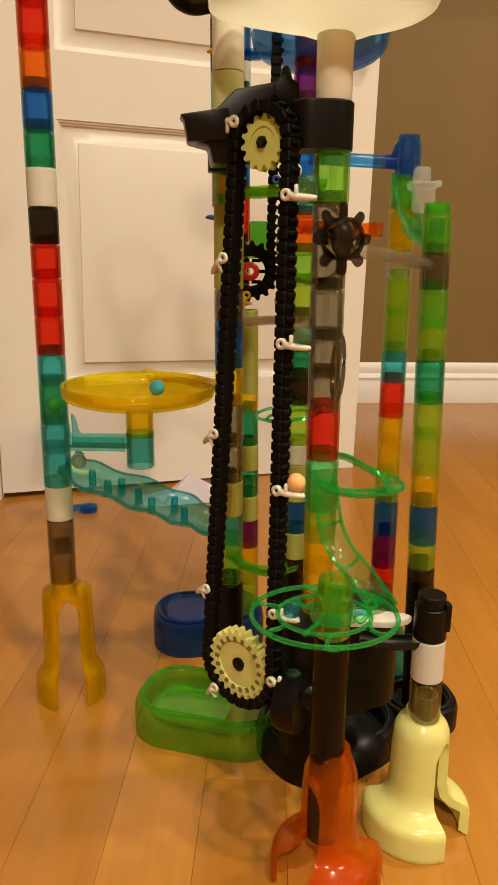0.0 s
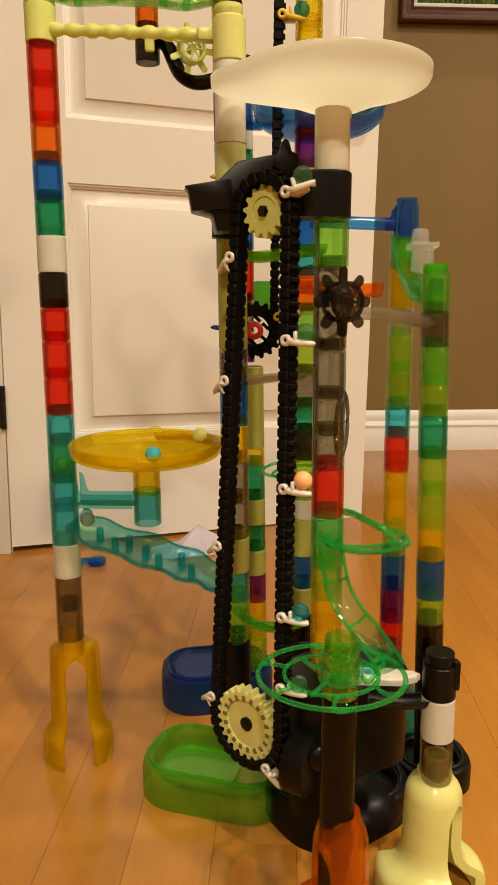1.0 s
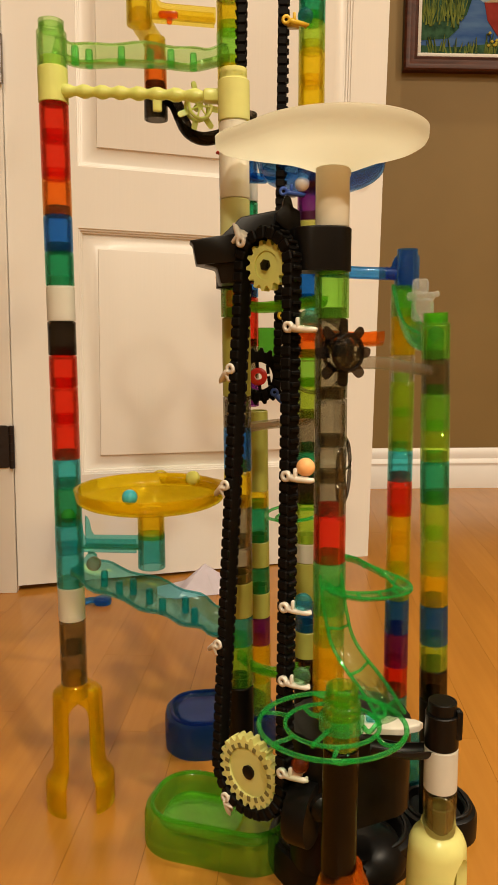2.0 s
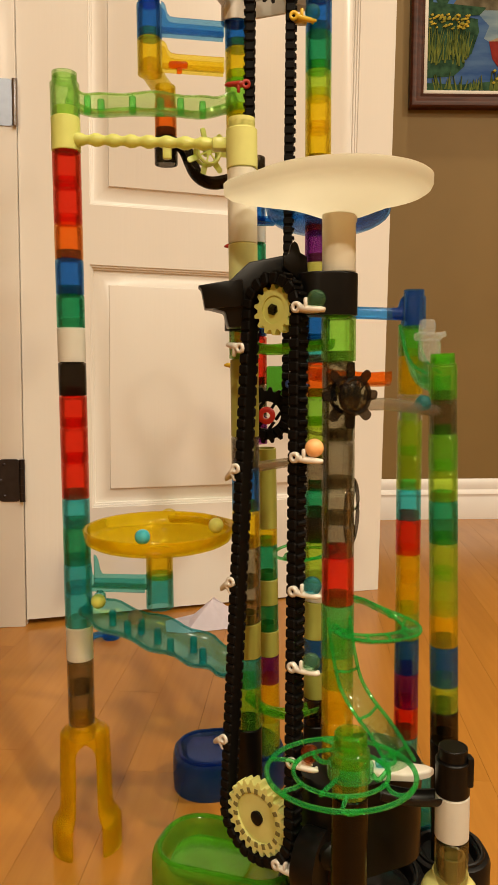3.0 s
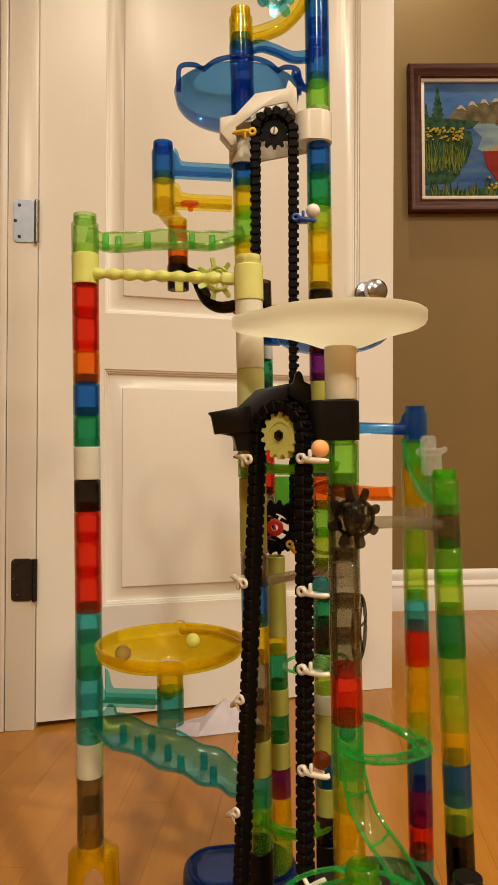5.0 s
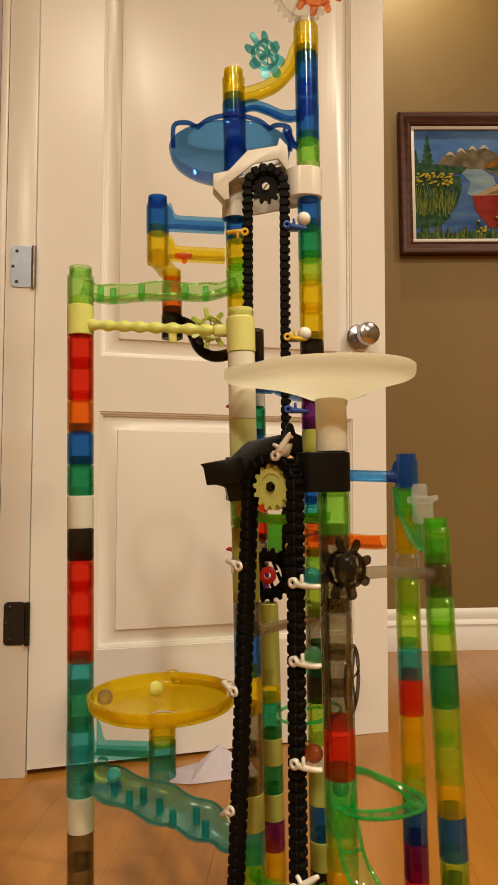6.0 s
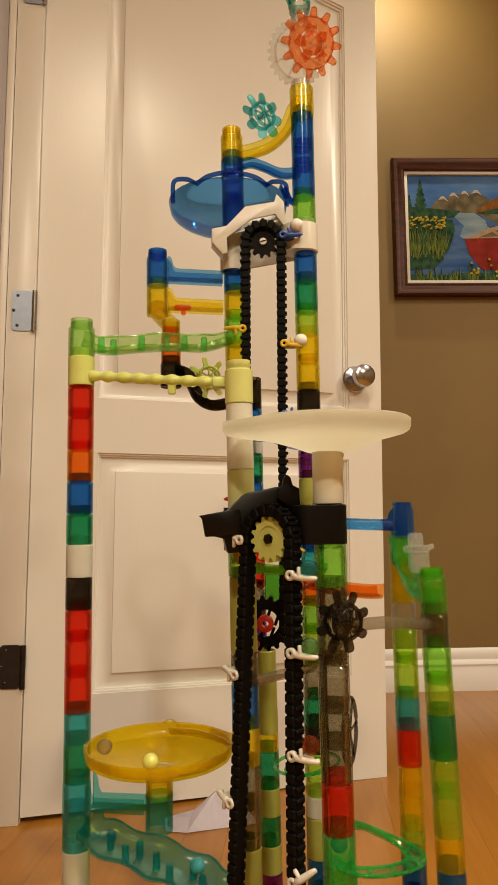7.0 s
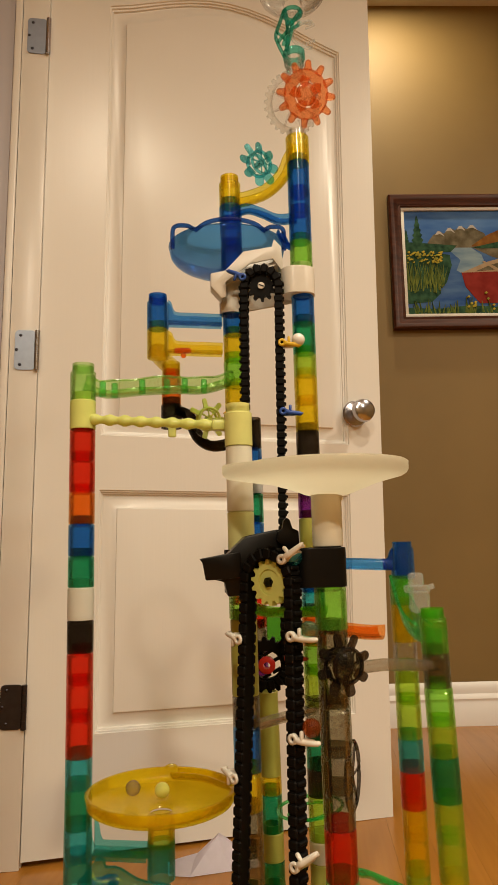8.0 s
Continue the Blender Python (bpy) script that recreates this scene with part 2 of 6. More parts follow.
# ---------------------------------------------------------------- mesh helpers
def thing(name, at, label, category, group="", turn=0.0):
    ob = new(name)
    ob.empty_display_size = 0.02
    ob.matrix_world = pose(*at, 0, 0, turn)
    return tagged(ob, label, category, group)


def part(name, bm, material, parent=None, label="", smooth=True, at=None):
    bmesh.ops.recalc_face_normals(bm, faces=bm.faces)
    me = bpy.data.meshes.new(name)
    bm.to_mesh(me)
    bm.free()
    me.materials.append(material)
    if smooth:
        me.shade_smooth()
        me.set_sharp_from_angle(angle=radians(38))
    ob = new(name, me)
    if parent is not None:
        ob.parent = parent
    if at is not None:
        ob.matrix_basis = at
    if label:
        ob["label"] = label
    return ob


def lathe(profile, segs=28, closed=True, bm=None, m=None):
    """Turns (r, z) pairs about z. closed: the profile is a loop."""
    bm = bm or bmesh.new()
    m = m or Matrix()
    rings = []
    for r, z in profile:
        if r < 1e-6:
            rings.append([bm.verts.new(m @ Vector((0, 0, z)))])
        else:
            rings.append([bm.verts.new(m @ Vector((r * math.cos(2 * math.pi * k / segs), r * math.sin(2 * math.pi * k / segs), z))) for k in range(segs)])
    n = len(rings)
    for i in range(n if closed else n - 1):
        a, b = rings[i], rings[(i + 1) % n]
        for k in range(segs):
            k2 = (k + 1) % segs
            if len(a) == 1 and len(b) == 1:
                continue
            if len(a) == 1:
                bm.faces.new((a[0], b[k], b[k2]))
            elif len(b) == 1:
                bm.faces.new((a[k], a[k2], b[0]))
            else:
                bm.faces.new((a[k], a[k2], b[k2], b[k]))
    return bm


def smooth_path(points, steps=6):
    """Catmull-Rom through the points."""
    p = [Vector(q) for q in points]
    p = [2 * p[0] - p[1]] + p + [2 * p[-1] - p[-2]]
    res = []
    for i in range(1, len(p) - 2):
        a, b, c, d = p[i - 1], p[i], p[i + 1], p[i + 2]
        for k in range(steps):
            t = k / steps
            res.append(0.5 * (2 * b + (c - a) * t + (2 * a - 5 * b + 4 * c - d) * t * t + (3 * b - a - 3 * c + d) * t ** 3))
    res.append(p[-2])
    return res


def sweep(path, section, bm=None, closed=False, scale=None, up=Vector((0, 0, 1))):
    """Sweeps a closed section of (side, up) pairs along a path."""
    bm = bm or bmesh.new()
    rings, n = [], len(path)
    for i, p in enumerate(path):
        if closed:
            d = path[(i + 1) % n] - path[i - 1]
        else:
            d = path[min(i + 1, n - 1)] - path[max(i - 1, 0)]
        d = d.normalized()
        side = d.cross(up)
        side = side.normalized() if side.length > 1e-4 else Vector((1, 0, 0))
        top = side.cross(d)
        s = scale[i] if scale else 1.0
        s = s if isinstance(s, tuple) else (s, s)
        rings.append([bm.verts.new(p + side * (a * s[0]) + top * (b * s[1])) for a, b in section])
    m = len(section)
    for i in range(n if closed else n - 1):
        a, b = rings[i], rings[(i + 1) % n]
        for k in range(m):
            bm.faces.new((a[k], a[(k + 1) % m], b[(k + 1) % m], b[k]))
    if not closed:
        bm.faces.new(rings[0])
        bm.faces.new(rings[-1])
    return bm


def circle(r, n=10):
    return [(r * math.cos(2 * math.pi * k / n), r * math.sin(2 * math.pi * k / n)) for k in range(n)]


def rod(path, r, n=10, bm=None, closed=False, scale=None):
    return sweep([Vector(p) for p in path], circle(r, n), bm, closed, scale)


def trough(w, h, t):
    """A rounded U section, w wide, h deep, t thick."""
    outer = [(w / 2 * math.cos(math.pi + math.pi * k / 8), h * math.sin(math.pi * k / 8) * -1) for k in range(9)]
    inner = [((w / 2 - t) * math.cos(2 * math.pi - math.pi * k / 8), (h - t) * math.sin(math.pi * k / 8) * -1) for k in range(9)]
    return outer + inner


def box(size, at=(0, 0, 0), bev=0.0, bm=None, m=None, segs=2):
    own = bmesh.new()
    bmesh.ops.create_cube(own, size=1, matrix=Matrix.Translation(at) @ Matrix.Diagonal((*size, 1)))
    if bev:
        bmesh.ops.bevel(own, geom=own.edges[:], offset=bev, segments=segs, affect="EDGES", profile=0.5)
    if m is not None:
        own.transform(m)
    if bm is None:
        return own
    tmp = bpy.data.meshes.new("tmp")
    own.to_mesh(tmp)
    own.free()
    bm.from_mesh(tmp)
    bpy.data.meshes.remove(tmp)
    return bm


def slab(outline, z0, z1, bev=0.0):
    """An upright prism on an outline of (x, y), its edges rounded."""
    bm = bmesh.new()
    low = [bm.verts.new((x, y, z0)) for x, y in outline]
    top = [bm.verts.new((x, y, z1)) for x, y in outline]
    n = len(outline)
    bm.faces.new(low[::-1])
    f = bm.faces.new(top)
    for k in range(n):
        bm.faces.new((low[k], low[(k + 1) % n], top[(k + 1) % n], top[k]))
    if bev:
        bmesh.ops.bevel(bm, geom=[e for e in f.edges], offset=bev, segments=3, affect="EDGES", profile=0.5)
    return bm


def round_rect(w, d, r, n=6):
    pts = []
    for cx, cy, a0 in ((w / 2 - r, d / 2 - r, 0), (-w / 2 + r, d / 2 - r, 90), (-w / 2 + r, -d / 2 + r, 180), (w / 2 - r, -d / 2 + r, 270)):
        for k in range(n + 1):
            a = radians(a0 + 90 * k / n)
            pts.append((cx + r * math.cos(a), cy + r * math.sin(a)))
    return pts


def loft(rings):
    """Skins a list of equal rings of points and caps both ends."""
    bm = bmesh.new()
    vs = [[bm.verts.new(p) for p in ring] for ring in rings]
    n = len(vs[0])
    for a, b in zip(vs, vs[1:]):
        for k in range(n):
            bm.faces.new((a[k], a[(k + 1) % n], b[(k + 1) % n], b[k]))
    bm.faces.new(vs[0][::-1])
    bm.faces.new(vs[-1])
    return bm


# ---------------------------------------------------------------- the room
DOOR_A, DOOR_B = Vector((-0.397, 1.537, 0)), Vector((0.415, 1.714, 0))
DOOR_YAW = math.degrees(math.atan2(DOOR_B.y - DOOR_A.y, DOOR_B.x - DOOR_A.x))
WALL_YAW = -3.0


def room():
    # sub-floor, one sheet under the planks
    bm = bmesh.new()
    box((4.82, 5.60, 0.02), (0.4, -0.08, -0.0175), 0, bm)
    floor = tagged(part("floor", bm, SEAM, None, smooth=False), "honey-coloured hardwood floor of narrow varnished planks", "floor", kind="structure")
    # back wall with its baseboard
    wall = part("wall_north", box((4.74, 0.12, CEIL), (-0.28, 0.06, CEIL / 2)), WALLPAINT, None, smooth=False, at=pose(0.7, 2.52, 0, 0, 0, WALL_YAW))
    tagged(wall, "olive-brown painted wall behind the open door", "wall", kind="structure")
    prof = [(0, 0), (0.020, 0), (0.020, 0.072), (0.016, 0.078), (0.016, 0.084), (0.019, 0.090), (0.015, 0.102), (0.010, 0.106), (0.011, 0.120), (0.008, 0.130), (0.004, 0.140), (0, 0.144)]
    bm = bmesh.new()
    ends = []
    for x in (-2.58, 1.98):
        ends.append([bm.verts.new((x, -y, z)) for y, z in prof])
    for k in range(len(prof)):
        k2 = (k + 1) % len(prof)
        bm.faces.new((ends[0][k], ends[0][k2], ends[1][k2], ends[1][k]))
    bm.faces.new(ends[0])
    bm.faces.new(ends[1])
    base = part("baseboard", bm, TRIMWHITE, None, at=pose(0.7, 2.517, 0.0, 0, 0, WALL_YAW))
    tagged(base, "white moulded baseboard along the brown wall", "baseboard", kind="structure")
    # the other walls close the place behind and beside the camera
    for name, size, at in (("wall_west", (0.12, 5.8, CEIL), (-1.95, -0.2, CEIL / 2)), ("wall_east", (0.12, 5.8, CEIL), (2.75, -0.2, CEIL / 2)),
                           ("wall_south", (4.82, 0.12, CEIL), (0.4, -2.76, CEIL / 2))):
        tagged(part(name, box(size, at), WALLPAINT, None, smooth=False), "plain olive-brown painted wall", "wall", kind="structure")
    tagged(part("ceiling", box((5.0, 5.9, 0.1), (0.4, -0.1, CEIL + 0.05)), CEILPAINT, None, smooth=False), "plain white ceiling", "ceiling", kind="structure")


def door():
    w, h, th = 0.831, 2.125, 0.038
    d = thing("door_1", (DOOR_A.x, DOOR_A.y, 0.013), "white two-panel arch-top door standing wide open", "door", turn=DOOR_YAW)
    d.matrix_world = pose(DOOR_A.x, DOOR_A.y, 0.013, 0, 0, DOOR_YAW) @ pose(0, 0, 0, 0, 0.9, 0)
    d["kind"] = "structure"
    # front face with two sunk panels: rings of frame, bevel, groove and raised field
    x0, x1 = 0.138, 0.742
    low = (0.236, 0.752)
    up = (0.874, 1.935)

    def outline(a, b, z0, z1, arch, inset):
        pts = []
        a, b, z0, z1 = a + inset, b - inset, z0 + inset, z1 - inset
        for k in range(13):
            pts.append((a + (b - a) * k / 12, z0))
        for k in range(13):
            t = k / 12
            pts.append((b + (a - b) * t, z1 + (arch * math.sin(math.pi * t) ** 1.25 if arch else 0)))
        return pts

    bm = bmesh.new()

    def ring(pts, y):
        return [bm.verts.new((x, y, z)) for x, z in pts]

    def strip(a, b):
        n = len(a)
        for k in range(n):
            bm.faces.new((a[k], a[(k + 1) % n], b[(k + 1) % n], b[k]))

    for (z0, z1), arch, zo0, zo1 in ((low, 0.0, 0.0, 0.815), (up, 0.075, 0.815, h)):
        frame_ring = ring([(w * k / 12, zo0) for k in range(13)] + [(w * (1 - k / 12), zo1) for k in range(13)], 0)
        rings = [frame_ring]
        for inset, y in ((0.0, 0.0), (0.0012, 0.0032), (0.0042, 0.0038), (0.0052, 0.0078), (0.0085, 0.0088), (0.0095, 0.0132), (0.0125, 0.0142), (0.0392, 0.0056), (0.0400, 0.0050), (0.0407, 0.0012), (0.0430, 0.0006)):
            rings.append(ring(outline(x0, x1, z0, z1, arch, inset), y))
        for a, b in zip(rings, rings[1:]):
            strip(a, b)
        bm.faces.new(rings[-1])
    bmesh.ops.remove_doubles(bm, verts=bm.verts, dist=0.0004)
    part("door_face", bm, DOORPAINT, d)
    core = box((w, th - 0.015, h), (w / 2, 0.015 + (th - 0.015) / 2, h / 2), 0.0015)
    part("door_core", core, DOORPAINT, d)
    rim = bmesh.new()
    for size, at in (((0.006, 0.0150, h), (0.003, 0.0076, h / 2)), ((0.006, 0.0150, h), (w - 0.003, 0.0076, h / 2)),
                     ((w, 0.0150, 0.006), (w / 2, 0.0076, 0.003)), ((w, 0.0150, 0.006), (w / 2, 0.0076, h - 0.003))):
        box(size, (at[0], at[1] + 0.0006, at[2]), 0, rim)
    part("door_edge", rim, DOORPAINT, d)
    # knob: rose, neck and ball turned about the door's normal
    knob = lathe([(0, 0.0), (0.032, 0.0), (0.033, 0.004), (0.030, 0.008), (0.014, 0.011), (0.012, 0.028), (0.018, 0.034), (0.026, 0.042), (0.0285, 0.052),
                  (0.026, 0.061), (0.018, 0.066), (0, 0.067)], 40, closed=False)
    part("door_knob", knob, CHROME, d, "round satin-nickel door knob", at=pose(0.759, 0, 0.951, 90, 0, 0))
    return d


def jamb():
    """Hinge-side jamb, its stop and the wall that it ends."""
    j = thing("trim", (-0.402, 1.530, 0), "cream-white painted door jamb with stop moulding", "door jamb")
    j["kind"] = "structure"
    j.matrix_world = pose(-0.402, 1.530, 0, 0, 0, 4) @ pose(0, 0, 0, 0, 0.9, 0)
    part("jamb_board", box((0.060, 0.03, 2.1), (-0.0268, 0.015, 1.05), 0.001), DOORPAINT, j)
    part("jamb_rabbet", box((0.0085, 0.022, 2.1), (0.0010, 0.024, 1.05), 0.001), DOORPAINT, j)
    part("jamb_stop", box((0.016, 0.018, 2.1), (-0.066, 0.004, 1.05), 0.003), DOORPAINT, j)
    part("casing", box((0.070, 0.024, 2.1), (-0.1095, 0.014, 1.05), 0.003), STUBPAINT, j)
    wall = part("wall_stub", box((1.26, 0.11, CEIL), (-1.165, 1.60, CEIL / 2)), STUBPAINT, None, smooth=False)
    tagged(wall, "plain grey-white wall beside the door jamb", "wall", kind="structure")
    for z in (0.271, 1.024, 1.78):
        hg = thing("door_hinge", (0, 0, 0), "brushed steel butt hinge screwed to the jamb", "hinge", "door hinges")
        hg.matrix_world = j.matrix_world @ pose(0.001, -0.0005, z + 0.0445)
        plate = [(x, z2) for x, z2 in round_rect(0.044, 0.089, 0.009)]
        bm = slab(plate, 0, 0.0022)
        leaf = part("leaf", bm, STEEL if z > 1 else DARKSTEEL, hg, at=pose(-0.0245, 0, 0, 90, 0, 0))
        for sx, sz in ((-0.010, 0.033), (-0.018, 0.0), (-0.010, -0.033)):
            part("screw", lathe([(0, 0.0036), (0.0028, 0.0030), (0.0036, 0.0022), (0.0036, 0.0018), (0, 0.0018)], 12, False), DARKSTEEL, leaf, at=pose(sx, sz, 0))
        kn = bmesh.new()
        for k in range(5):
            lathe([(0.0001, -0.0445 + k * 0.0178), (0.0058, -0.0445 + k * 0.0178), (0.0058, -0.0271 + k * 0.0178), (0.0001, -0.0271 + k * 0.0178)], 14, False, kn)
        part("knuckle", kn, CHROME if z > 1 else DARKSTEEL, hg, at=pose(0.0015, -0.005, 0))


def picture():
    """Framed lake painting; the frame's local x runs along the wall."""
    W, H = 0.70, 0.525
    p = thing("framed_painting", (0, 0, 0), "lake landscape painting in a dark mahogany frame on the wall", "painting")
    p.matrix_world = pose(0.70, 2.52, 0, 0, 0, WALL_YAW) @ pose(0.008, -0.004, 1.413)
    prof = [(0, 0), (0, 0.026), (0.006, 0.031), (0.014, 0.031), (0.022, 0.026), (0.036, 0.020), (0.043, 0.022), (0.047, 0.018), (0.047, 0)]
    bm = bmesh.new()
    corner = ((0, 0), (W, 0), (W, H), (0, H))
    inward = ((1, 1), (-1, 1), (-1, -1), (1, -1))
    rings = [[bm.verts.new((cx + ix * a, -y, cz + iz * a)) for a, y in prof] for (cx, cz), (ix, iz) in zip(corner, inward)]
    for i in range(4):
        a, b = rings[i], rings[(i + 1) % 4]
        for k in range(len(prof)):
            k2 = (k + 1) % len(prof)
            bm.faces.new((a[k], a[k2], b[k2], b[k]))
    part("frame", bm, MAHOGANY, p)
    liner = bmesh.new()
    for size, at in (((W - 0.094, 0.012, 0.012), (W / 2, -0.008, 0.053)), ((W - 0.094, 0.012, 0.012), (W / 2, -0.008, H - 0.053)),
                     ((0.012, 0.012, H - 0.118), (0.053, -0.008, H / 2)), ((0.012, 0.012, H - 0.118), (W - 0.053, -0.008, H / 2))):
        box(size, at, 0.001, liner)
    part("liner", liner, CANVASRIM, p, "off-white inner liner")
    # the canvas: strips and shapes of paint, each a thin raised layer
    cw, ch = W - 0.118, H - 0.118

    def paint(name, c1, c2, sc, stretch=(1, 1, 1)):
        m, nt, out = nodes_of(name)
        c1, c2 = tuple(c * 0.80 for c in c1), tuple(c * 0.80 for c in c2)
        pr = principled(nt, c1, 0.75, 0.0, 0.1)
        n = noise_tex(nt, sc, 5.0, stretch)
        r = ramp(nt, n.outputs["Fac"], [(0.35, c1), (0.65, c2)])
        link(nt, r.outputs["Color"], pr.inputs["Base Color"])
        bump(nt, n.outputs["Fac"], 0.3, 0.001, pr.inputs["Normal"])
        link(nt, pr.outputs[0], out.inputs["Surface"])
        return m

    def shape(name, pts, depth, mat):
        bm = bmesh.new()
        f = [bm.verts.new((x * cw, -depth, z * ch)) for x, z in pts]
        b = [bm.verts.new((x * cw, 0, z * ch)) for x, z in pts]
        n = len(pts)
        bm.faces.new(f)
        bm.faces.new(b[::-1])
        for k in range(n):
            bm.faces.new((f[k], f[(k + 1) % n], b[(k + 1) % n], b[k]))
        part(name, bm, mat, p, smooth=False, at=pose(0.059, -0.004, 0.059))

    rnd = random.Random(5)
    sky = paint("painted_sky", (0.05, 0.15, 0.46), (0.13, 0.27, 0.58), 5, (1, 1, 3))
    lake = paint("painted_lake", (0.035, 0.10, 0.32), (0.10, 0.20, 0.42), 7, (1, 1, 4))
    hill = paint("painted_hills", (0.10, 0.085, 0.05), (0.24, 0.21, 0.14), 22)
    snow = paint("painted_snow", (0.62, 0.60, 0.56), (0.5, 0.47, 0.42), 30)
    rust = paint("painted_autumn_hill", (0.16, 0.06, 0.02), (0.32, 0.15, 0.03), 26)
    pine = paint("painted_pines", (0.015, 0.05, 0.03), (0.05, 0.13, 0.07), 40)
    reeds = paint("painted_reeds", (0.07, 0.12, 0.03), (0.22, 0.26, 0.05), 30, (5, 1, 1))
    bloom = paint("painted_blooms", (0.75, 0.55, 0.06), (0.22, 0.26, 0.05), 45)
    canoe = paint("painted_canoe", (0.22, 0.02, 0.015), (0.32, 0.04, 0.03), 18)
    gunwale = paint("painted_gunwale", (0.50, 0.38, 0.25), (0.42, 0.30, 0.18), 30)
    shape("sky", [(0, 0.55), (1, 0.55), (1, 1), (0, 1)], 0.0010, sky)
    shape("lake", [(0, 0), (1, 0), (1, 0.66), (0, 0.66)], 0.0012, lake)
    shape("lake_light", [(0.20, 0.655), (0.42, 0.655), (0.50, 0.57), (0.52, 0.48), (0.40, 0.36), (0.33, 0.42), (0.36, 0.52), (0.30, 0.60)], 0.0014, paint("painted_still_water", (0.16, 0.27, 0.40), (0.30, 0.42, 0.50), 10, (1, 1, 4)))
    ridge = [(0.14, 0.70), (0.20, 0.78), (0.27, 0.83), (0.32, 0.80), (0.38, 0.87), (0.44, 0.84), (0.50, 0.89), (0.56, 0.85), (0.62, 0.90), (0.68, 0.84), (0.75, 0.80), (0.80, 0.64), (0.14, 0.64)]
    shape("mountain_ridge", [(0.15 + (x - 0.14) * 0.62, 0.64 + (z - 0.64) * 0.86) for x, z in ridge], 0.0016, hill)
    for cx, cz, s in ((0.230, 0.800, 0.030), (0.300, 0.834, 0.028), (0.373, 0.852, 0.026), (0.447, 0.860, 0.032)):
        shape("snowfield", [(cx - s, cz - 0.035), (cx - 0.01, cz), (cx + 0.008, cz), (cx + s * 1.2, cz - 0.05), (cx + 0.2 * s, cz - 0.025)], 0.0020, snow)
    shape("autumn_hill", [(0.44 + (x - 0.56) * 1.27, z) for x, z in [(0.56, 0.66), (0.64, 0.76), (0.74, 0.84), (0.82, 0.89), (0.92, 0.92), (1, 0.95), (1, 0.64), (0.56, 0.65)]], 0.0020, rust)
    shape("hill_foot", [(0.44 + (x - 0.56) * 1.27, z) for x, z in [(0.56, 0.64), (0.70, 0.695), (1, 0.74), (1, 0.63), (0.6, 0.63)]], 0.0023, pine)
    shape("hill_reflection", [(0.44 + (x - 0.56) * 1.27, z) for x, z in [(0.56, 0.64), (1, 0.63), (1, 0.50), (0.80, 0.46), (0.66, 0.55)]], 0.0019, hill)
    for cx, top, wd in ((0.085, 0.965, 0.055), (0.012, 0.82, 0.03)):
        pts = [(max(0, cx - wd), 0.60)]
        for k in range(7):
            z = 0.62 + (top - 0.62) * k / 7
            pts += [(max(0.0, cx - wd * (1 - k / 7.5)), z), (max(0.0, cx - wd * (1 - k / 7.5) * 0.55), z + 0.02)]
        pts += [(cx, top)]
        for k in range(6, -1, -1):
            z = 0.62 + (top - 0.62) * k / 7
            pts += [(cx + wd * (1 - k / 7.5) * 0.55, z + 0.02), (cx + wd * (1 - k / 7.5), z)]
        shape("pine_tree", pts + [(cx + wd, 0.60)], 0.0024, pine)
    shape("far_shore", [(0, 0.58), (0.30, 0.60), (0.34, 0.66), (0.14, 0.685), (0, 0.70)], 0.0022, pine)
    shape("flower_bank", [(0, 0.46), (0.30, 0.47), (0.29, 0.57), (0.16, 0.60), (0, 0.58)], 0.0026, pine)
    for k in range(70):
        x, z, q = rnd.uniform(0.012, 0.24), rnd.uniform(0.49, 0.60), rnd.uniform(0.006, 0.012)
        shape("bank_flower", [(x - q, z), (x - q * 0.4, z - q), (x + q, z - q * 0.3), (x + q * 0.6, z + q)], 0.0050 + 0.00004 * k, bloom)
    shape("reed_bed", [(0, 0.20), (0.20, 0.22), (0.26, 0.30), (0.30, 0.47), (0.25, 0.50), (0, 0.50)], 0.0025, pine)
    shape("bank_shadow", [(0, 0.10), (0.16, 0.12), (0.22, 0.20), (0.22, 0.24), (0, 0.23)], 0.0024, pine)
    shape("meadow", [(0, 0), (1, 0), (1, 0.07), (0.8, 0.09), (0.6, 0.06), (0.4, 0.08), (0.2, 0.05), (0, 0.06)], 0.0056, pine)
    for k in range(70):
        x = rnd.uniform(0.0, 0.24)
        z = rnd.uniform(0.20, 0.34)
        lean = rnd.uniform(-0.04, 0.05)
        shape("reed", [(x, z), (x + 0.009, z), (max(0, x + lean + 0.004), z + rnd.uniform(0.14, 0.26))], 0.0027 + 0.00005 * k, reeds)
    shape("canoe_hull", [(0.36 + (x - 0.64) * 1.1, z) for x, z in [(0.66, 0.26), (0.64, 0.40), (1, 0.44), (1, 0.10), (0.74, 0.10)]], 0.0030, canoe)
    shape("canoe_rim", [(0.36 + (x - 0.64) * 1.1, z) for x, z in [(0.64, 0.395), (0.80, 0.50), (1, 0.58), (1, 0.545), (0.82, 0.47), (0.72, 0.405), (1, 0.44), (1, 0.41)]], 0.0034, gunwale)
    shape("canoe_inside", [(0.36 + (x - 0.64) * 1.1, z) for x, z in [(0.72, 0.408), (0.82, 0.47), (1, 0.545), (1, 0.44)]], 0.0031, hill)
    shape("paddle", [(0.50, 0.50), (0.515, 0.505), (0.62, 0.42), (0.70, 0.38), (0.68, 0.36), (0.60, 0.40)], 0.0038, gunwale)
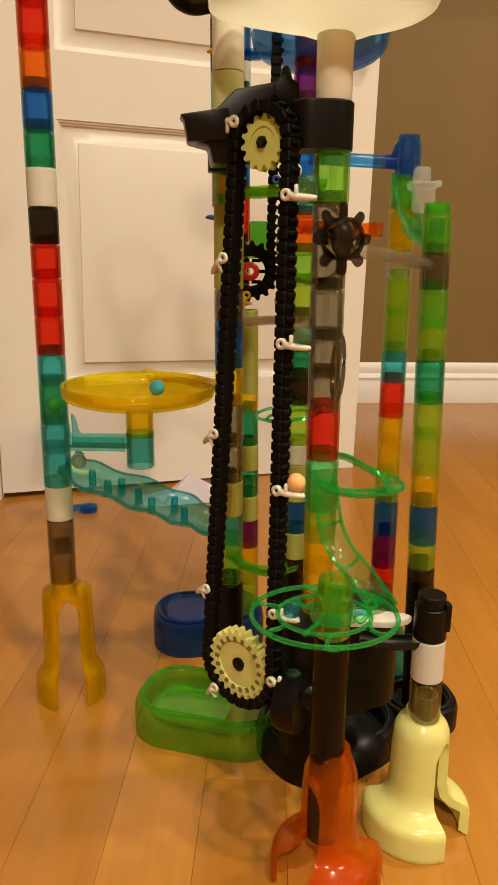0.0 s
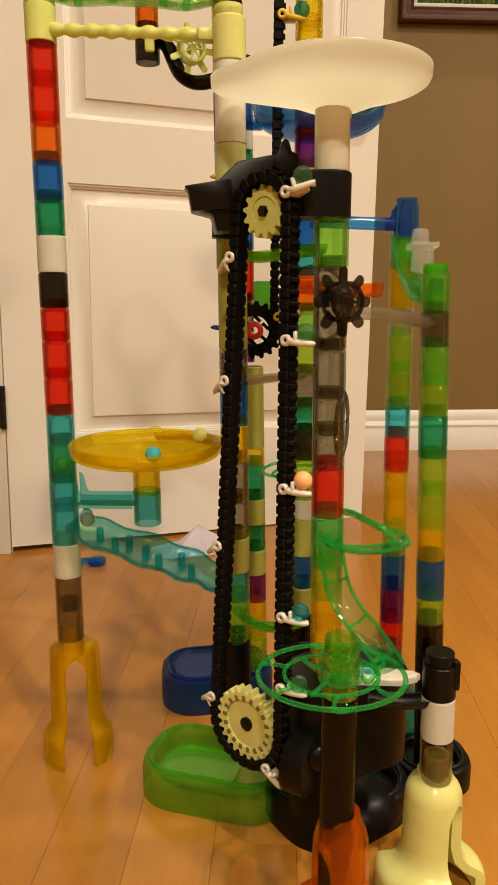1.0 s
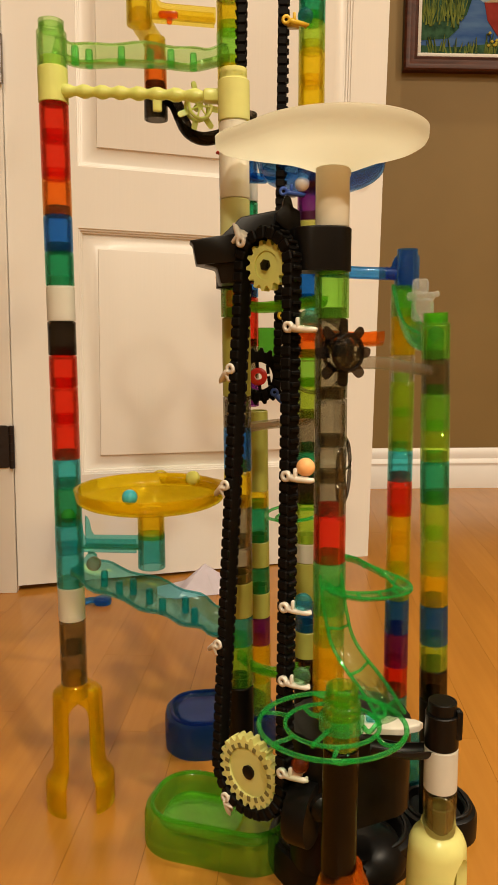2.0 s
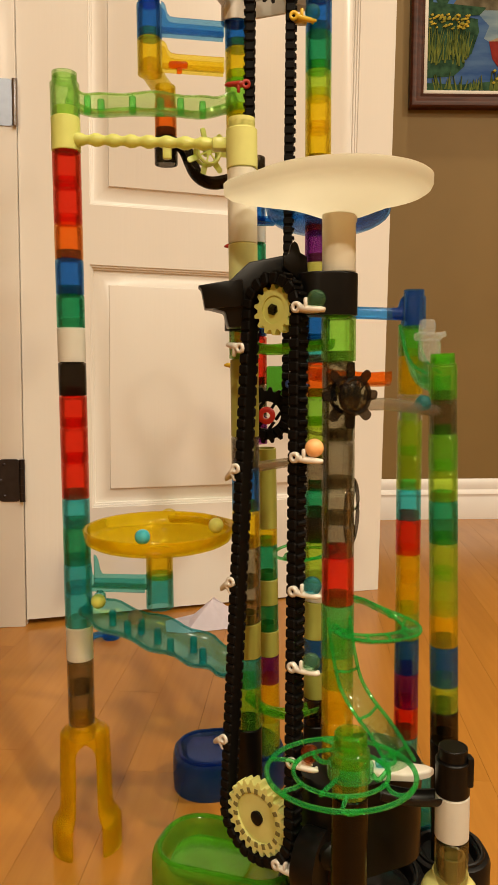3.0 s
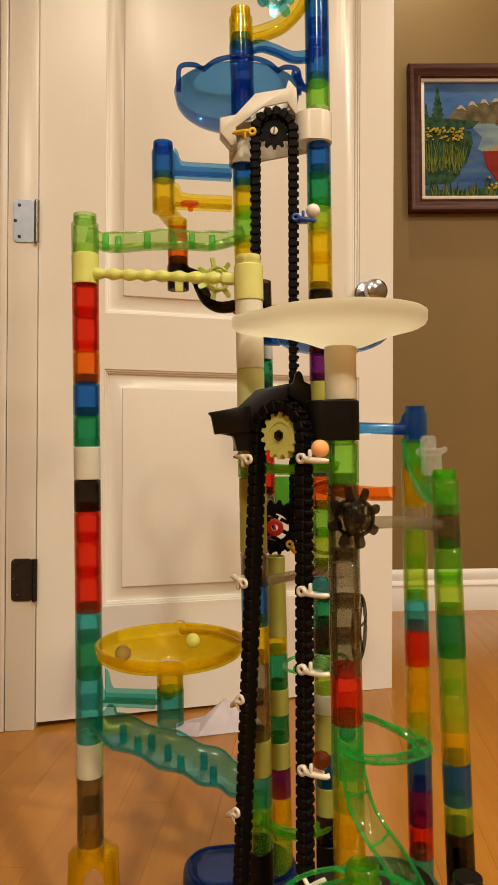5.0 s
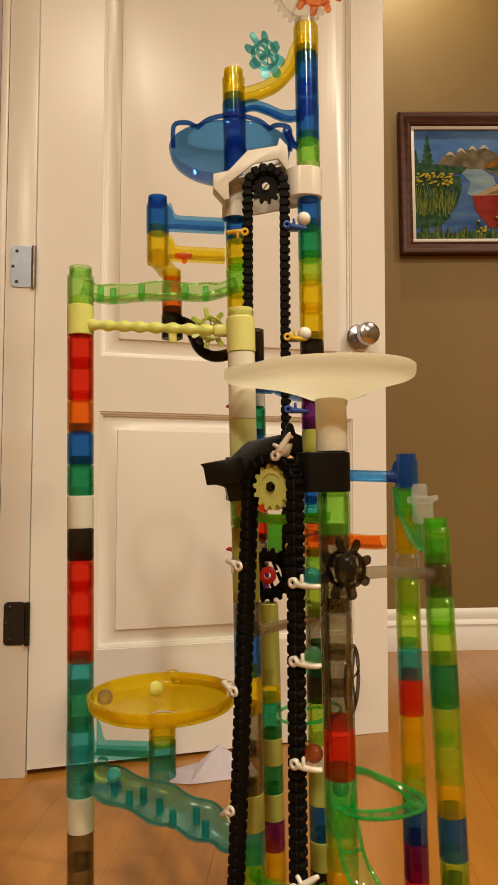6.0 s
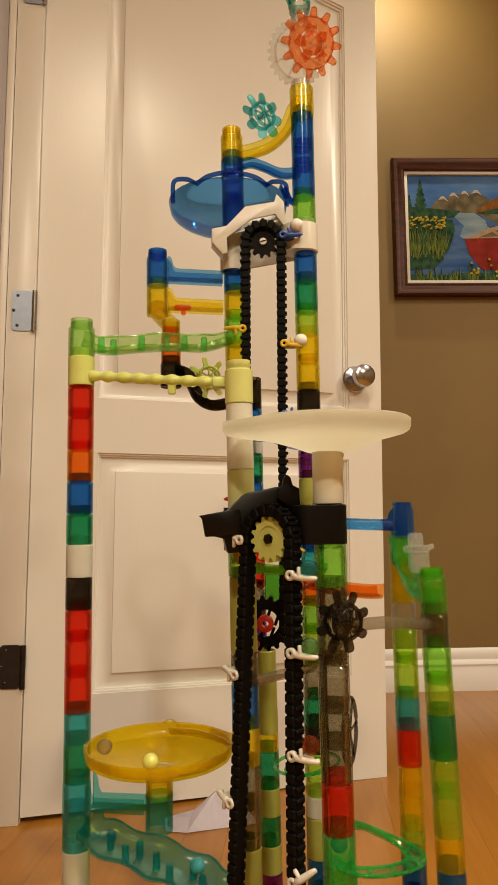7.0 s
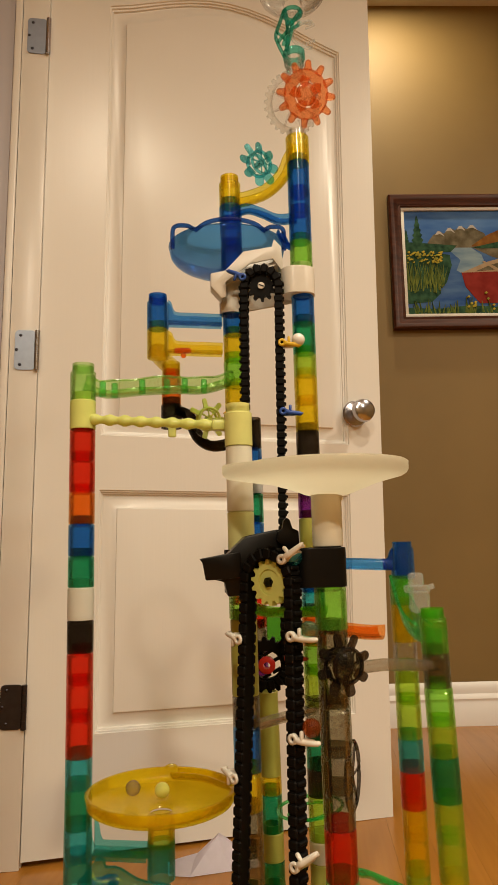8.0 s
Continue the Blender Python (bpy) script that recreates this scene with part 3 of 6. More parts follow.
    for k in range(80):
        x = rnd.uniform(0.02, 0.97)
        z = rnd.uniform(0.0, 0.02)
        shape("grass_blade", [(x, z), (x + 0.012, z), (min(1, max(0, x + rnd.uniform(-0.02, 0.03))), z + rnd.uniform(0.06, 0.15))], 0.0058 + 0.00003 * k, reeds)
    for k in range(34):
        x, z = rnd.uniform(0.38, 0.97), rnd.uniform(0.02, 0.20)
        shape("flower", [(x - 0.010, z), (x, z - 0.012), (x + 0.011, z), (x, z + 0.013)], 0.0088 + 0.0001 * k, bloom)


def planks():
    """Planks of 82 mm, laid towards the door; the near ones are parts of the floor, the rest one mesh."""
    floor = bpy.data.objects["floor"]
    rnd = random.Random(11)
    width, gap, yaw = 0.082, 0.00035, -9.0
    turn = pose(0, 0, 0, 0, 0, yaw)
    lengths = (0.45, 0.62, 0.80, 1.05)
    meshes = {}
    for L in lengths:
        bm = box((width - gap, L - gap, 0.008), (0, 0, -0.004))
        me = bpy.data.meshes.new("plank")
        bm.to_mesh(me)
        bm.free()
        me.materials.append(WOOD)
        meshes[L] = me
    rest = bmesh.new()
    count = 0
    for i in range(-34, 38):
        y = -3.9 + rnd.uniform(0, 0.8)
        while y < 3.6:
            L = rnd.choice(lengths)
            c = turn @ Vector((i * width, y + L / 2, 0))
            y += L
            if not (-2.4 < c.x < 3.2 and -3.3 < c.y < 3.2):
                continue
            m = Matrix.Translation((c.x, c.y, 0.00005 * rnd.random())) @ turn
            if -0.95 < c.x < 1.5 and c.y > 0.15 and c.y + L / 2 < 2.40 and count < 300:
                count += 1
                ob = new("plank", meshes[L])
                ob.parent = floor
                ob.matrix_basis = m
            else:
                box((width - gap, L - gap, 0.008), (0, 0, -0.004), 0, rest, m)
    for co, no in (((-1.92, 0, 0), (-1, 0, 0)), ((2.72, 0, 0), (1, 0, 0)), ((0, -2.73, 0), (0, -1, 0)), ((0.7, 2.56, 0), (math.sin(radians(3)), math.cos(radians(3)), 0))):
        bmesh.ops.bisect_plane(rest, geom=rest.verts[:] + rest.edges[:] + rest.faces[:], plane_co=co, plane_no=no, clear_outer=True)
    ob = part("plank_field", rest, WOOD, floor, smooth=False)
    ob["kind"] = "stuff"


def floor_litter():
    """A folded sheet of paper and a blue plastic piece lie by the door."""
    bm = bmesh.new()
    pts = [(-0.070, -0.03, 0.001), (-0.03, -0.045, 0.002), (0.05, -0.035, 0.003), (0.115, -0.02, 0.001),
           (-0.072, 0.008, 0.010), (-0.020, 0.000, 0.014), (0.028, 0.006, 0.055), (0.10, 0.02, 0.014),
           (-0.060, 0.040, 0.002), (-0.01, 0.045, 0.010), (0.034, 0.040, 0.048), (0.09, 0.060, 0.001)]
    v = [bm.verts.new(q) for q in pts]
    for a in (0, 1, 2, 4, 5, 6):
        bm.faces.new((v[a], v[a + 1], v[a + 5], v[a + 4]))
    geo = bmesh.ops.solidify(bm, geom=bm.faces[:], thickness=0.0006)
    ob = part("paper_sheet", bm, PAPER, None, smooth=False, at=pose(-0.030, 1.500, 0.001, 0, 0, 2))
    tagged(ob, "crumpled folded sheet of white paper on the floor", "paper")
    path = smooth_path([(-0.026, 0, 0.007), (-0.012, 0.007, 0.008), (0.006, 0.003, 0.008), (0.022, 0.006, 0.007)], 6)
    bm = sweep(path, [(a * 1.6, b) for a, b in circle(0.006, 10)])
    lathe([(0.008, -0.006), (0.017, -0.006), (0.018, 0), (0.017, 0.006), (0.008, 0.005)], 20, True, bm, Matrix.Translation((0.012, 0.004, 0.0065)))
    ob = part("plastic_clip", bm, THICKSKY, None, at=pose(-0.222, 1.443, 0.0, 0, 0, 3))
    tagged(ob, "small blue plastic track piece lying on the floor", "toy part")


# ---------------------------------------------------------------- marble run: tubes and feet
R0 = 0.0140


def tube_profile(h, r, neck=True):
    t = 0.0016
    rn = r - t - 0.0006
    prof = [(r - t, 0.0), (r - 0.0004, 0.0), (r, 0.0005), (r, h - 0.0012), (r - 0.0008, h - 0.0003)]
    if neck:
        prof += [(rn, h - 0.0003), (rn, h + 0.0095), (rn - 0.0014, h + 0.0095), (rn - 0.0014, h - 0.002), (r - t, h - 0.004)]
    else:
        prof += [(r - t, h - 0.0003)]
    return prof


def tube(parent, z0, z1, mat, r=R0, neck=True, name="tube", label=""):
    h = z1 - z0 - 0.0004
    ob = part(name, lathe(tube_profile(h, r, neck), 28), mat, parent, label, at=pose(0, 0, z0))
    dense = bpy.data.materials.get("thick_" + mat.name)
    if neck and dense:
        # neck overlaps the next tube; its denser tint paints in the refraction-darkened band
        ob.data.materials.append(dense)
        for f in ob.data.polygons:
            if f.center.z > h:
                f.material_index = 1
    return ob


def column(base, top, z_base, z_top, segs, label, group="tube columns", r0=R0):
    """A stack of tubes: segs are (z0, z1, material[, radius]). base and top: x, y at z_base and z_top."""
    b, t = Vector((*base, z_base)), Vector((*top, z_top))
    ob = thing("tube_column", b, label, "marble run column", group)
    ob.matrix_world = Matrix.Translation(b) @ (t - b).to_track_quat("Z", "Y").to_matrix().to_4x4()
    for k, s in enumerate(segs):
        r = s[3] if len(s) > 3 else r0
        tube(ob, s[0] - z_base, s[1] - z_base, s[2], r, k < len(segs) - 1)
    return ob


def arch_foot(x, y, h, mat, label, axis, spread, leg, boot, gap=52, arch=0.70, sh=1.0, thick=0.0042):
    """A splayed foot with two legs under an arch; axis: degrees of the line through both legs."""
    ob = thing("arch_stand", (x, y, 0), label, "toy foot", "column feet", axis)
    prof = [(1.0, spread + boot * 0.95), (0.985, spread + boot), (0.80, spread + boot), (0.765, spread + boot * 0.93), (0.74, spread + boot * 0.72), (0.72, spread + boot * 0.36), (0.68, spread + boot * 0.12), (0.60, spread),
            (0.45, spread * 0.99), (0.30, spread * 0.98), (0.22, spread * 0.94), (0.15, spread * 0.85), (0.10, max(0.0182, spread * 0.72)), (0.075, 0.0166), (0.04, 0.0156), (0.0, 0.0150)]
    prof = [(f * (sh if f < 0.25 else 1.0), r) for f, r in prof]
    fine = []
    for (f0, r0), (f1, r1) in zip(prof, prof[1:]):
        n = max(1, int(abs(f1 - f0) / 0.03))
        fine += [(f0 + (f1 - f0) * k / n, r0 + (r1 - r0) * k / n) for k in range(n)]
    prof = fine + [prof[-1]]
    for side in (0, 1):
        bm = bmesh.new()
        rings = []
        for f, r in prof:
            z = h * (1 - f)
            half = 90.0
            if f > 1 - arch:
                k = min(1.0, (f - (1 - arch)) / 0.16)
                half = 90 - gap * math.sqrt(1 - (1 - k) ** 2)
            ring = []
            for i in range(15):
                a = radians(180 * side + half * (2 * i / 14 - 1))
                ring.append(bm.verts.new((r * math.cos(a), r * math.sin(a) * leg, z)))
            rings.append(ring)
        for a, b in zip(rings, rings[1:]):
            for i in range(14):
                bm.faces.new((a[i], a[i + 1], b[i + 1], b[i]))
        bmesh.ops.recalc_face_normals(bm, faces=bm.faces)
        bmesh.ops.solidify(bm, geom=bm.faces[:], thickness=thick)
        part("leg", bm, mat, ob)
    return ob


def base_tray(name, x, y, w, d, h, turn, mat, label, sunk=0.5):
    """A rounded hollow base with a raised rim."""
    ob = thing(name, (x, y, 0), label, "toy base", "base trays", turn)
    r = min(w, d) * 0.42

    def ring(inset, z):
        return [(px, py, z) for px, py in round_rect(w - 2 * inset, d - 2 * inset, max(0.004, r - inset), 8)]
    rings = [ring(0.0, 0.0), ring(0.0, h * 0.75), ring(0.002, h * 0.93), ring(0.007, h), ring(0.012, h), ring(0.014, h * 0.94), ring(0.016, h * (sunk + 0.05)), ring(0.022, h * sunk)]
    part("shell", loft(rings), mat, ob)
    part("rim", rod([Vector(q) for q in ring(0.0085, h + 0.0004)], 0.0024, 8, None, True), mat, ob)
    well = [(px * 0.52 - w * 0.12, py * 0.62, h * sunk + z) for z in (0.0015, 0.0045) for px, py in round_rect(w, d, r, 8)]
    n = len(well) // 2
    part("well", loft([well[:n], well[n:]]), mat, ob)
    return ob


def chute(name, points, mat, label, w=0.020, h=0.011, t=0.0018, pins=(), wave=0.0, up=(0, 0, 1), steps=6):
    """An open trough along points, with round rails on its rims and upright pins."""
    ob = thing(name, points[0], label, "marble chute", "marble chutes")
    o = Vector(points[0])
    path = [p - o for p in smooth_path(points, steps)]
    n = len(path)
    scale = [((1 + wave * math.sin(math.pi * k / (n - 1)) + 0.34 * wave * math.sin(9 * math.pi * k / (n - 1))), 1.0) for k in range(n)] if wave else None
    part("trough", sweep(path, trough(w, h, t), None, False, scale, Vector(up)), mat, ob)
    if wave:
        for sg in (-1, 1):
            edge = []
            for k in range(n):
                d = (path[min(k + 1, n - 1)] - path[max(k - 1, 0)]).normalized()
                sd = d.cross(Vector(up)).normalized()
                edge.append(path[k] + sd * (sg * (w / 2 - 0.0006) * scale[k][0]))
            part("rim", rod(edge, 0.0014, 8), mat, ob)
    for k, (f, side) in enumerate(pins):
        i = min(n - 2, int(f * (n - 1)))
        d = (path[i + 1] - path[i]).normalized()
        s = d.cross(Vector((0, 0, 1))).normalized()
        p = path[i] + s * side
        bm = lathe([(0, 0), (0.0040, 0), (0.0037, 0.016), (0.0030, 0.0172), (0, 0.0175)], 12, False)
        part("pin", bm, THICKTEAL if mat is FROSTTEAL else THICKBRIGHT if mat is FROSTLIME else mat, ob, at=Matrix.Translation(p + Vector((0, 0, -h * 0.9))))
    return ob


def gusset_arm(parent, a, b, w, h, rise, run, mat, name="arm"):
    """A straight trough whose two side walls climb in a curve towards the cup at a."""
    a, b = Vector(a), Vector(b)
    d = b - a
    length = math.hypot(d.x, d.y)
    yaw = math.degrees(math.atan2(d.y, d.x))
    dz = d.z
    outline = [(0, 0), (length, dz), (length, dz + h), (run * 1.6, h + dz * 0.2), (run, h * 1.04), (run * 0.7, h + (rise - h) * 0.25), (run * 0.5, h + (rise - h) * 0.72), (run * 0.25, rise * 0.97), (0, rise)]
    bm = bmesh.new()
    for y in (-w / 2, w / 2 - 0.0016):
        f = [bm.verts.new((x, y, z)) for x, z in outline]
        g = [bm.verts.new((x, y + 0.0016, z)) for x, z in outline]
        n = len(outline)
        bm.faces.new(f)
        bm.faces.new(g[::-1])
        for k in range(n):
            bm.faces.new((f[k], g[k], g[(k + 1) % n], f[(k + 1) % n]))
    sweep([Vector((0, 0, h * 0.42)), Vector((length, 0, dz + h * 0.42))], [(-w / 2 + 0.0017, -0.001), (0, -0.004), (w / 2 - 0.0017, -0.001), (0, -0.0055)], bm)
    bmesh.ops.recalc_face_normals(bm, faces=bm.faces)
    return part(name, bm, mat, parent, smooth=False, at=pose(a.x, a.y, a.z, 0, 0, yaw))


def bowl(name, x, y, z, r, depth, mat, label, lip=0.010, stem=None, hole=0.011, turn=0.0):
    """A shallow funnel bowl; z is its rim."""
    ob = thing(name, (x, y, z), label, "funnel bowl", "funnel bowls", turn)
    t = 0.0022
    prof = [(hole, -depth), (hole + 0.004, -depth * 0.98)]
    for k in range(1, 9):
        f = k / 8
        prof.append((hole + 0.004 + (r - hole - 0.004) * math.sin(f * math.pi / 2) ** 1.15, -depth + (depth - lip) * (1 - math.cos(f * math.pi / 2)) ** 1.0))
    prof += [(r + 0.001, -lip * 0.4), (r + 0.0018, 0), (r, 0.0008), (r - t, 0.0)]
    inner = [(max(hole - t, a - t * 0.8), b + t) for a, b in prof[-5:0:-1]]
    prof += inner
    part("dish", lathe(prof, 56), mat, ob)
    return ob


def marble(name, mat, label):
    bm = bmesh.new()
    bmesh.ops.create_uvsphere(bm, u_segments=24, v_segments=14, radius=0.0080)
    return tagged(part(name, bm, mat, None), label, "marble", "marbles")


def paddle_wheel(name, at, r, n, mat, label, yaw=0.0, hub=0.5, paddle=0.010, depth=0.010, tilt=0.0, twist=14, dome=False):
    """Hub ring with spokes and flat blades, turning about its local z; built facing -y."""
    ob = thing(name, at, label, "paddle wheel", "paddle wheels")
    ob.matrix_world = Matrix.Translation(at) @ pose(0, 0, 0, 0, 0, yaw) @ pose(0, 0, 0, 90 + tilt, 0, 0)
    wheel = bmesh.new()
    rh = r * hub
    for z in (-depth / 2, depth / 2):
        rod([Vector((rh * math.cos(2 * math.pi * k / 28), rh * math.sin(2 * math.pi * k / 28), z)) for k in range(28)], 0.0020, 8, wheel, True)
    lathe([(0, -depth / 2), (0.0042, -depth / 2), (0.0042, depth / 2), (0, depth / 2)], 14, False, wheel)
    for k in range(n):
        a = 2 * math.pi * k / n
        rod([(0.003 * math.cos(a), 0.003 * math.sin(a), depth / 2), (rh * math.cos(a), rh * math.sin(a), depth / 2)], 0.0011, 6, wheel)
    rim = part("rim", wheel, mat, ob)
    if dome:
        part("hub_cap", lathe([(0, depth * 0.85), (rh * 0.45, depth * 0.80), (rh * 0.85, depth * 0.62), (rh, depth * 0.45), (rh, depth * 0.30), (0, depth * 0.30)], 32, False), THICKSMOKE, rim, "smoke see-through hub cap")
    for k in range(n):
        a = 360 * k / n
        bm = box((r - rh, paddle * 0.72, 0.0018), ((r + rh) / 2, 0, 0), 0)
        bmesh.ops.bevel(bm, geom=[e for e in bm.edges if abs(e.verts[0].co.z - e.verts[1].co.z) > 0.001 and e.verts[0].co.x > (r + rh) / 2], offset=paddle * 0.30, segments=3, affect="EDGES", profile=0.5)
        part("blade", bm, mat, rim, at=pose(0, 0, 0, 0, 0, a) @ pose(0, 0, 0, twist, 0, 0))
    return ob, rim


def toothed_wheel(r, n, tooth, depth, hole, bm=None):
    """A gear blank with teeth; axis z."""
    bm = bm or bmesh.new()
    out = []
    for k in range(n):
        for f, rr in ((0.0, r), (0.22, r + tooth), (0.5, r + tooth), (0.72, r)):
            a = 2 * math.pi * (k + f) / n
            out.append((rr * math.cos(a), rr * math.sin(a)))
    inn = [(hole * math.cos(2 * math.pi * k / len(out)), hole * math.sin(2 * math.pi * k / len(out))) for k in range(len(out))]
    m = len(out)
    lay = [[bm.verts.new((x, y, z)) for x, y in pts] for pts, z in ((out, 0), (out, depth), (inn, depth), (inn, 0))]
    for i in range(4):
        a, b = lay[i], lay[(i + 1) % 4]
        for k in range(m):
            bm.faces.new((a[k], a[(k + 1) % m], b[(k + 1) % m], b[k]))
    return bm


# ---------------------------------------------------------------- marble run: columns
XL, XR2, XT, XC1, XC2, XB, XP = (-0.172, 0.783), (0.197, 0.795), (0.0795, 0.630), (0.003, 0.720), (0.006, 0.845), (0.093, 0.810), (0.051, 0.915)
XF, XY = (0.0685, 0.512), (0.166, 0.558)


def zs(z0, *rows):
    """Stacks (z1, material[, radius]) upwards from z0."""
    out, z = [], z0
    for row in rows:
        out.append((z, *row))
        z = row[0]
    return out


def columns():
    column(XL, (-0.172, 0.785), 0.142, 0.847, zs(0.142, (0.160, AMBER), (0.197, SMOKE), (0.234, SMOKE), (0.272, WHITE), (0.310, TEAL, 0.0150), (0.341, TEAL, 0.0150), (0.382, EMERALD),
           (0.413, TEAL), (0.452, RED), (0.490, RED), (0.523, RED), (0.558, DARKSMOKE), (0.594, WHITE), (0.628, EMERALD), (0.664, BLUE), (0.700, ORANGE), (0.737, RED), (0.772, RED),
           (0.806, PALELIME, 0.0148), (0.840, FROSTLIME, 0.0148), (0.847, FROSTLIME, 0.0120)), "tall column of red, orange, blue and teal plastic tubes", r0=0.0145)
    column((0.222, 0.715), (0.2062, 0.72), 0.02, 0.566, zs(0.02, (0.157, BLACK), (0.191, DARKSMOKE), (0.219, LIME), (0.262, BLUE), (0.296, AMBER), (0.335, LIME), (0.372, LIME), (0.416, EMERALD),
           (0.448, LIME), (0.485, GREEN), (0.520, SMOKE, 0.0142), (0.557, GREEN, 0.0144), (0.563, GREEN, 0.0116)), "leaning column of lime, emerald and blue plastic tubes", r0=0.0147)
    column((0.201, 0.795), (0.196, 0.795), 0.09, 0.62, zs(0.09, (0.121, TEAL), (0.158, RED), (0.199, PURPLE), (0.240, BLUE), (0.272, LIME), (0.308, AMBER), (0.340, AMBER), (0.380, RED),
           (0.415, TEAL), (0.454, LIME), (0.493, LIME), (0.522, CLEAR), (0.564, AMBER), (0.598, GREEN)), "column of purple, red, amber and lime plastic tubes")
    column((0.0840, 0.632), XT, 0.19, 0.70, zs(0.19, (0.231, AMBER), (0.262, AMBER), (0.292, LIME), (0.340, BRIGHT, 0.0150), (0.384, RED), (0.415, SMOKE), (0.447, SMOKE), (0.489, SMOKE),
           (0.529, SMOKE), (0.558, SMOKE), (0.597, GREEN, 0.0150), (0.634, BLACK, 0.0144), (0.684, MILK, 0.0144)), "front column of smoke, red and green tubes under a white bowl", r0=0.0145)
    column((0.010, 0.722), XC1, 0.05, 0.79, zs(0.05, (0.180, BLACK), (0.225, GREEN), (0.256, TEAL), (0.293, PALEOLIVE), (0.331, SMOKE), (0.372, SMOKE), (0.409, AMBER), (0.453, BLUE), (0.484, SMOKE),
           (0.561, PALEOLIVE), (0.598, GREEN, 0.0148), (0.630, BLACK), (0.672, PALEFROST, 0.0142), (0.742, MILK, 0.0142), (0.779, CREAM, 0.0150), (0.786, CREAM, 0.0128)), "column behind the chain with cream, blue and lime tubes")
    column((0.054, 0.917), (0.047, 0.915), 0.04, 0.45, zs(0.04, (0.085, LIME), (0.138, AMBER), (0.176, PURPLE), (0.210, PALEOLIVE), (0.245, EMERALD), (0.279, PALEOLIVE), (0.324, EMERALD), (0.346, AMBER), (0.450, PALEOLIVE)),
           "slim rear column of purple, emerald and lime tubes")
    column((0.036, 0.915), (0.033, 0.915), 0.455, 0.80, zs(0.455, (0.490, PURPLE), (0.530, SMOKE), (0.590, RED), (0.630, BLUE), (0.666, BLUE), (0.704, EMERALD), (0.726, WHITE), (0.765, BLUE), (0.807, DARKSMOKE)),
           "upper rear column of red, blue and emerald tubes")
    column((0.096, 0.812), (0.092, 0.81), 0.10, 1.17, zs(0.05, (0.133, BLACK), (0.166, DARKSMOKE), (0.199, PALEOLIVE), (0.238, BLUE), (0.283, PALEOLIVE), (0.306, WHITE), (0.353, LIME), (0.383, DARKSMOKE), (0.413, EMERALD),
           (0.451, SMOKE), (0.487, LIME), (0.519, GREEN), (0.557, ORANGE), (0.580, TEAL), (0.625, BLUE), (0.667, PALEOLIVE), (0.700, PURPLE), (0.732, RED), (0.772, DARKSMOKE), (0.806, AMBER),
           (0.840, AMBER), (0.868, LIME), (0.907, EMERALD), (0.942, BLUE), (0.975, BONE, 0.0146), (1.013, GREEN), (1.051, BLUE), (1.076, BLUE), (1.119, BLUE), (1.155, AMBER, 0.0148)),
           "tallest column of blue, green, amber and purple tubes")
    column((0.0127, 0.845), (0.006, 0.845), 0.565, 1.12, zs(0.565, (0.60, RED),
           (0.64, BLUE), (0.70, TEAL), (0.75, DARKSMOKE), (0.785, AMBER), (0.834, AMBER), (0.869, GREEN, 0.0146), (0.902, AMBER), (0.938, BLUE), (0.975, BONE), (1.02, BLUE), (1.051, BLUE), (1.076, BLUE, 0.0146), (1.108, AMBER, 0.0140), (1.116, AMBER, 0.0112)),
           "rear column of amber, blue and green tubes below a blue bowl")
    column(XF, XF, 0.02, 0.29, zs(0.045, (0.127, DARKSMOKE), (0.232, THICKDARK), (0.250, LIME), (0.268, BRIGHTLIME, 0.0146), (0.281, BRIGHTLIME, 0.0124)), "short dark smoke column standing in an orange foot")
    column((0.168, 0.559), XY, 0.118, 0.25, zs(0.118, (0.159, SMOKE), (0.198, WHITE, 0.0142), (0.229, BLACK, 0.0142), (0.238, BLACK, 0.0112)), "short white and smoke column with a black cup")
    column((-0.088, 0.840), (-0.088, 0.840), 0.86, 0.96, zs(0.870, (0.908, YELLOW, 0.0134), (0.944, BLUE, 0.0136), (0.951, SKY, 0.0117)), "hanging blue and amber cup stack")
    column((-0.073, 0.895), (-0.073, 0.895), 0.79, 0.88, zs(0.790, (0.822, DARKSMOKE, 0.0136), (0.860, ORANGE, 0.0128), (0.880, AMBER, 0.0120)), "hanging orange and smoke drop tubes")


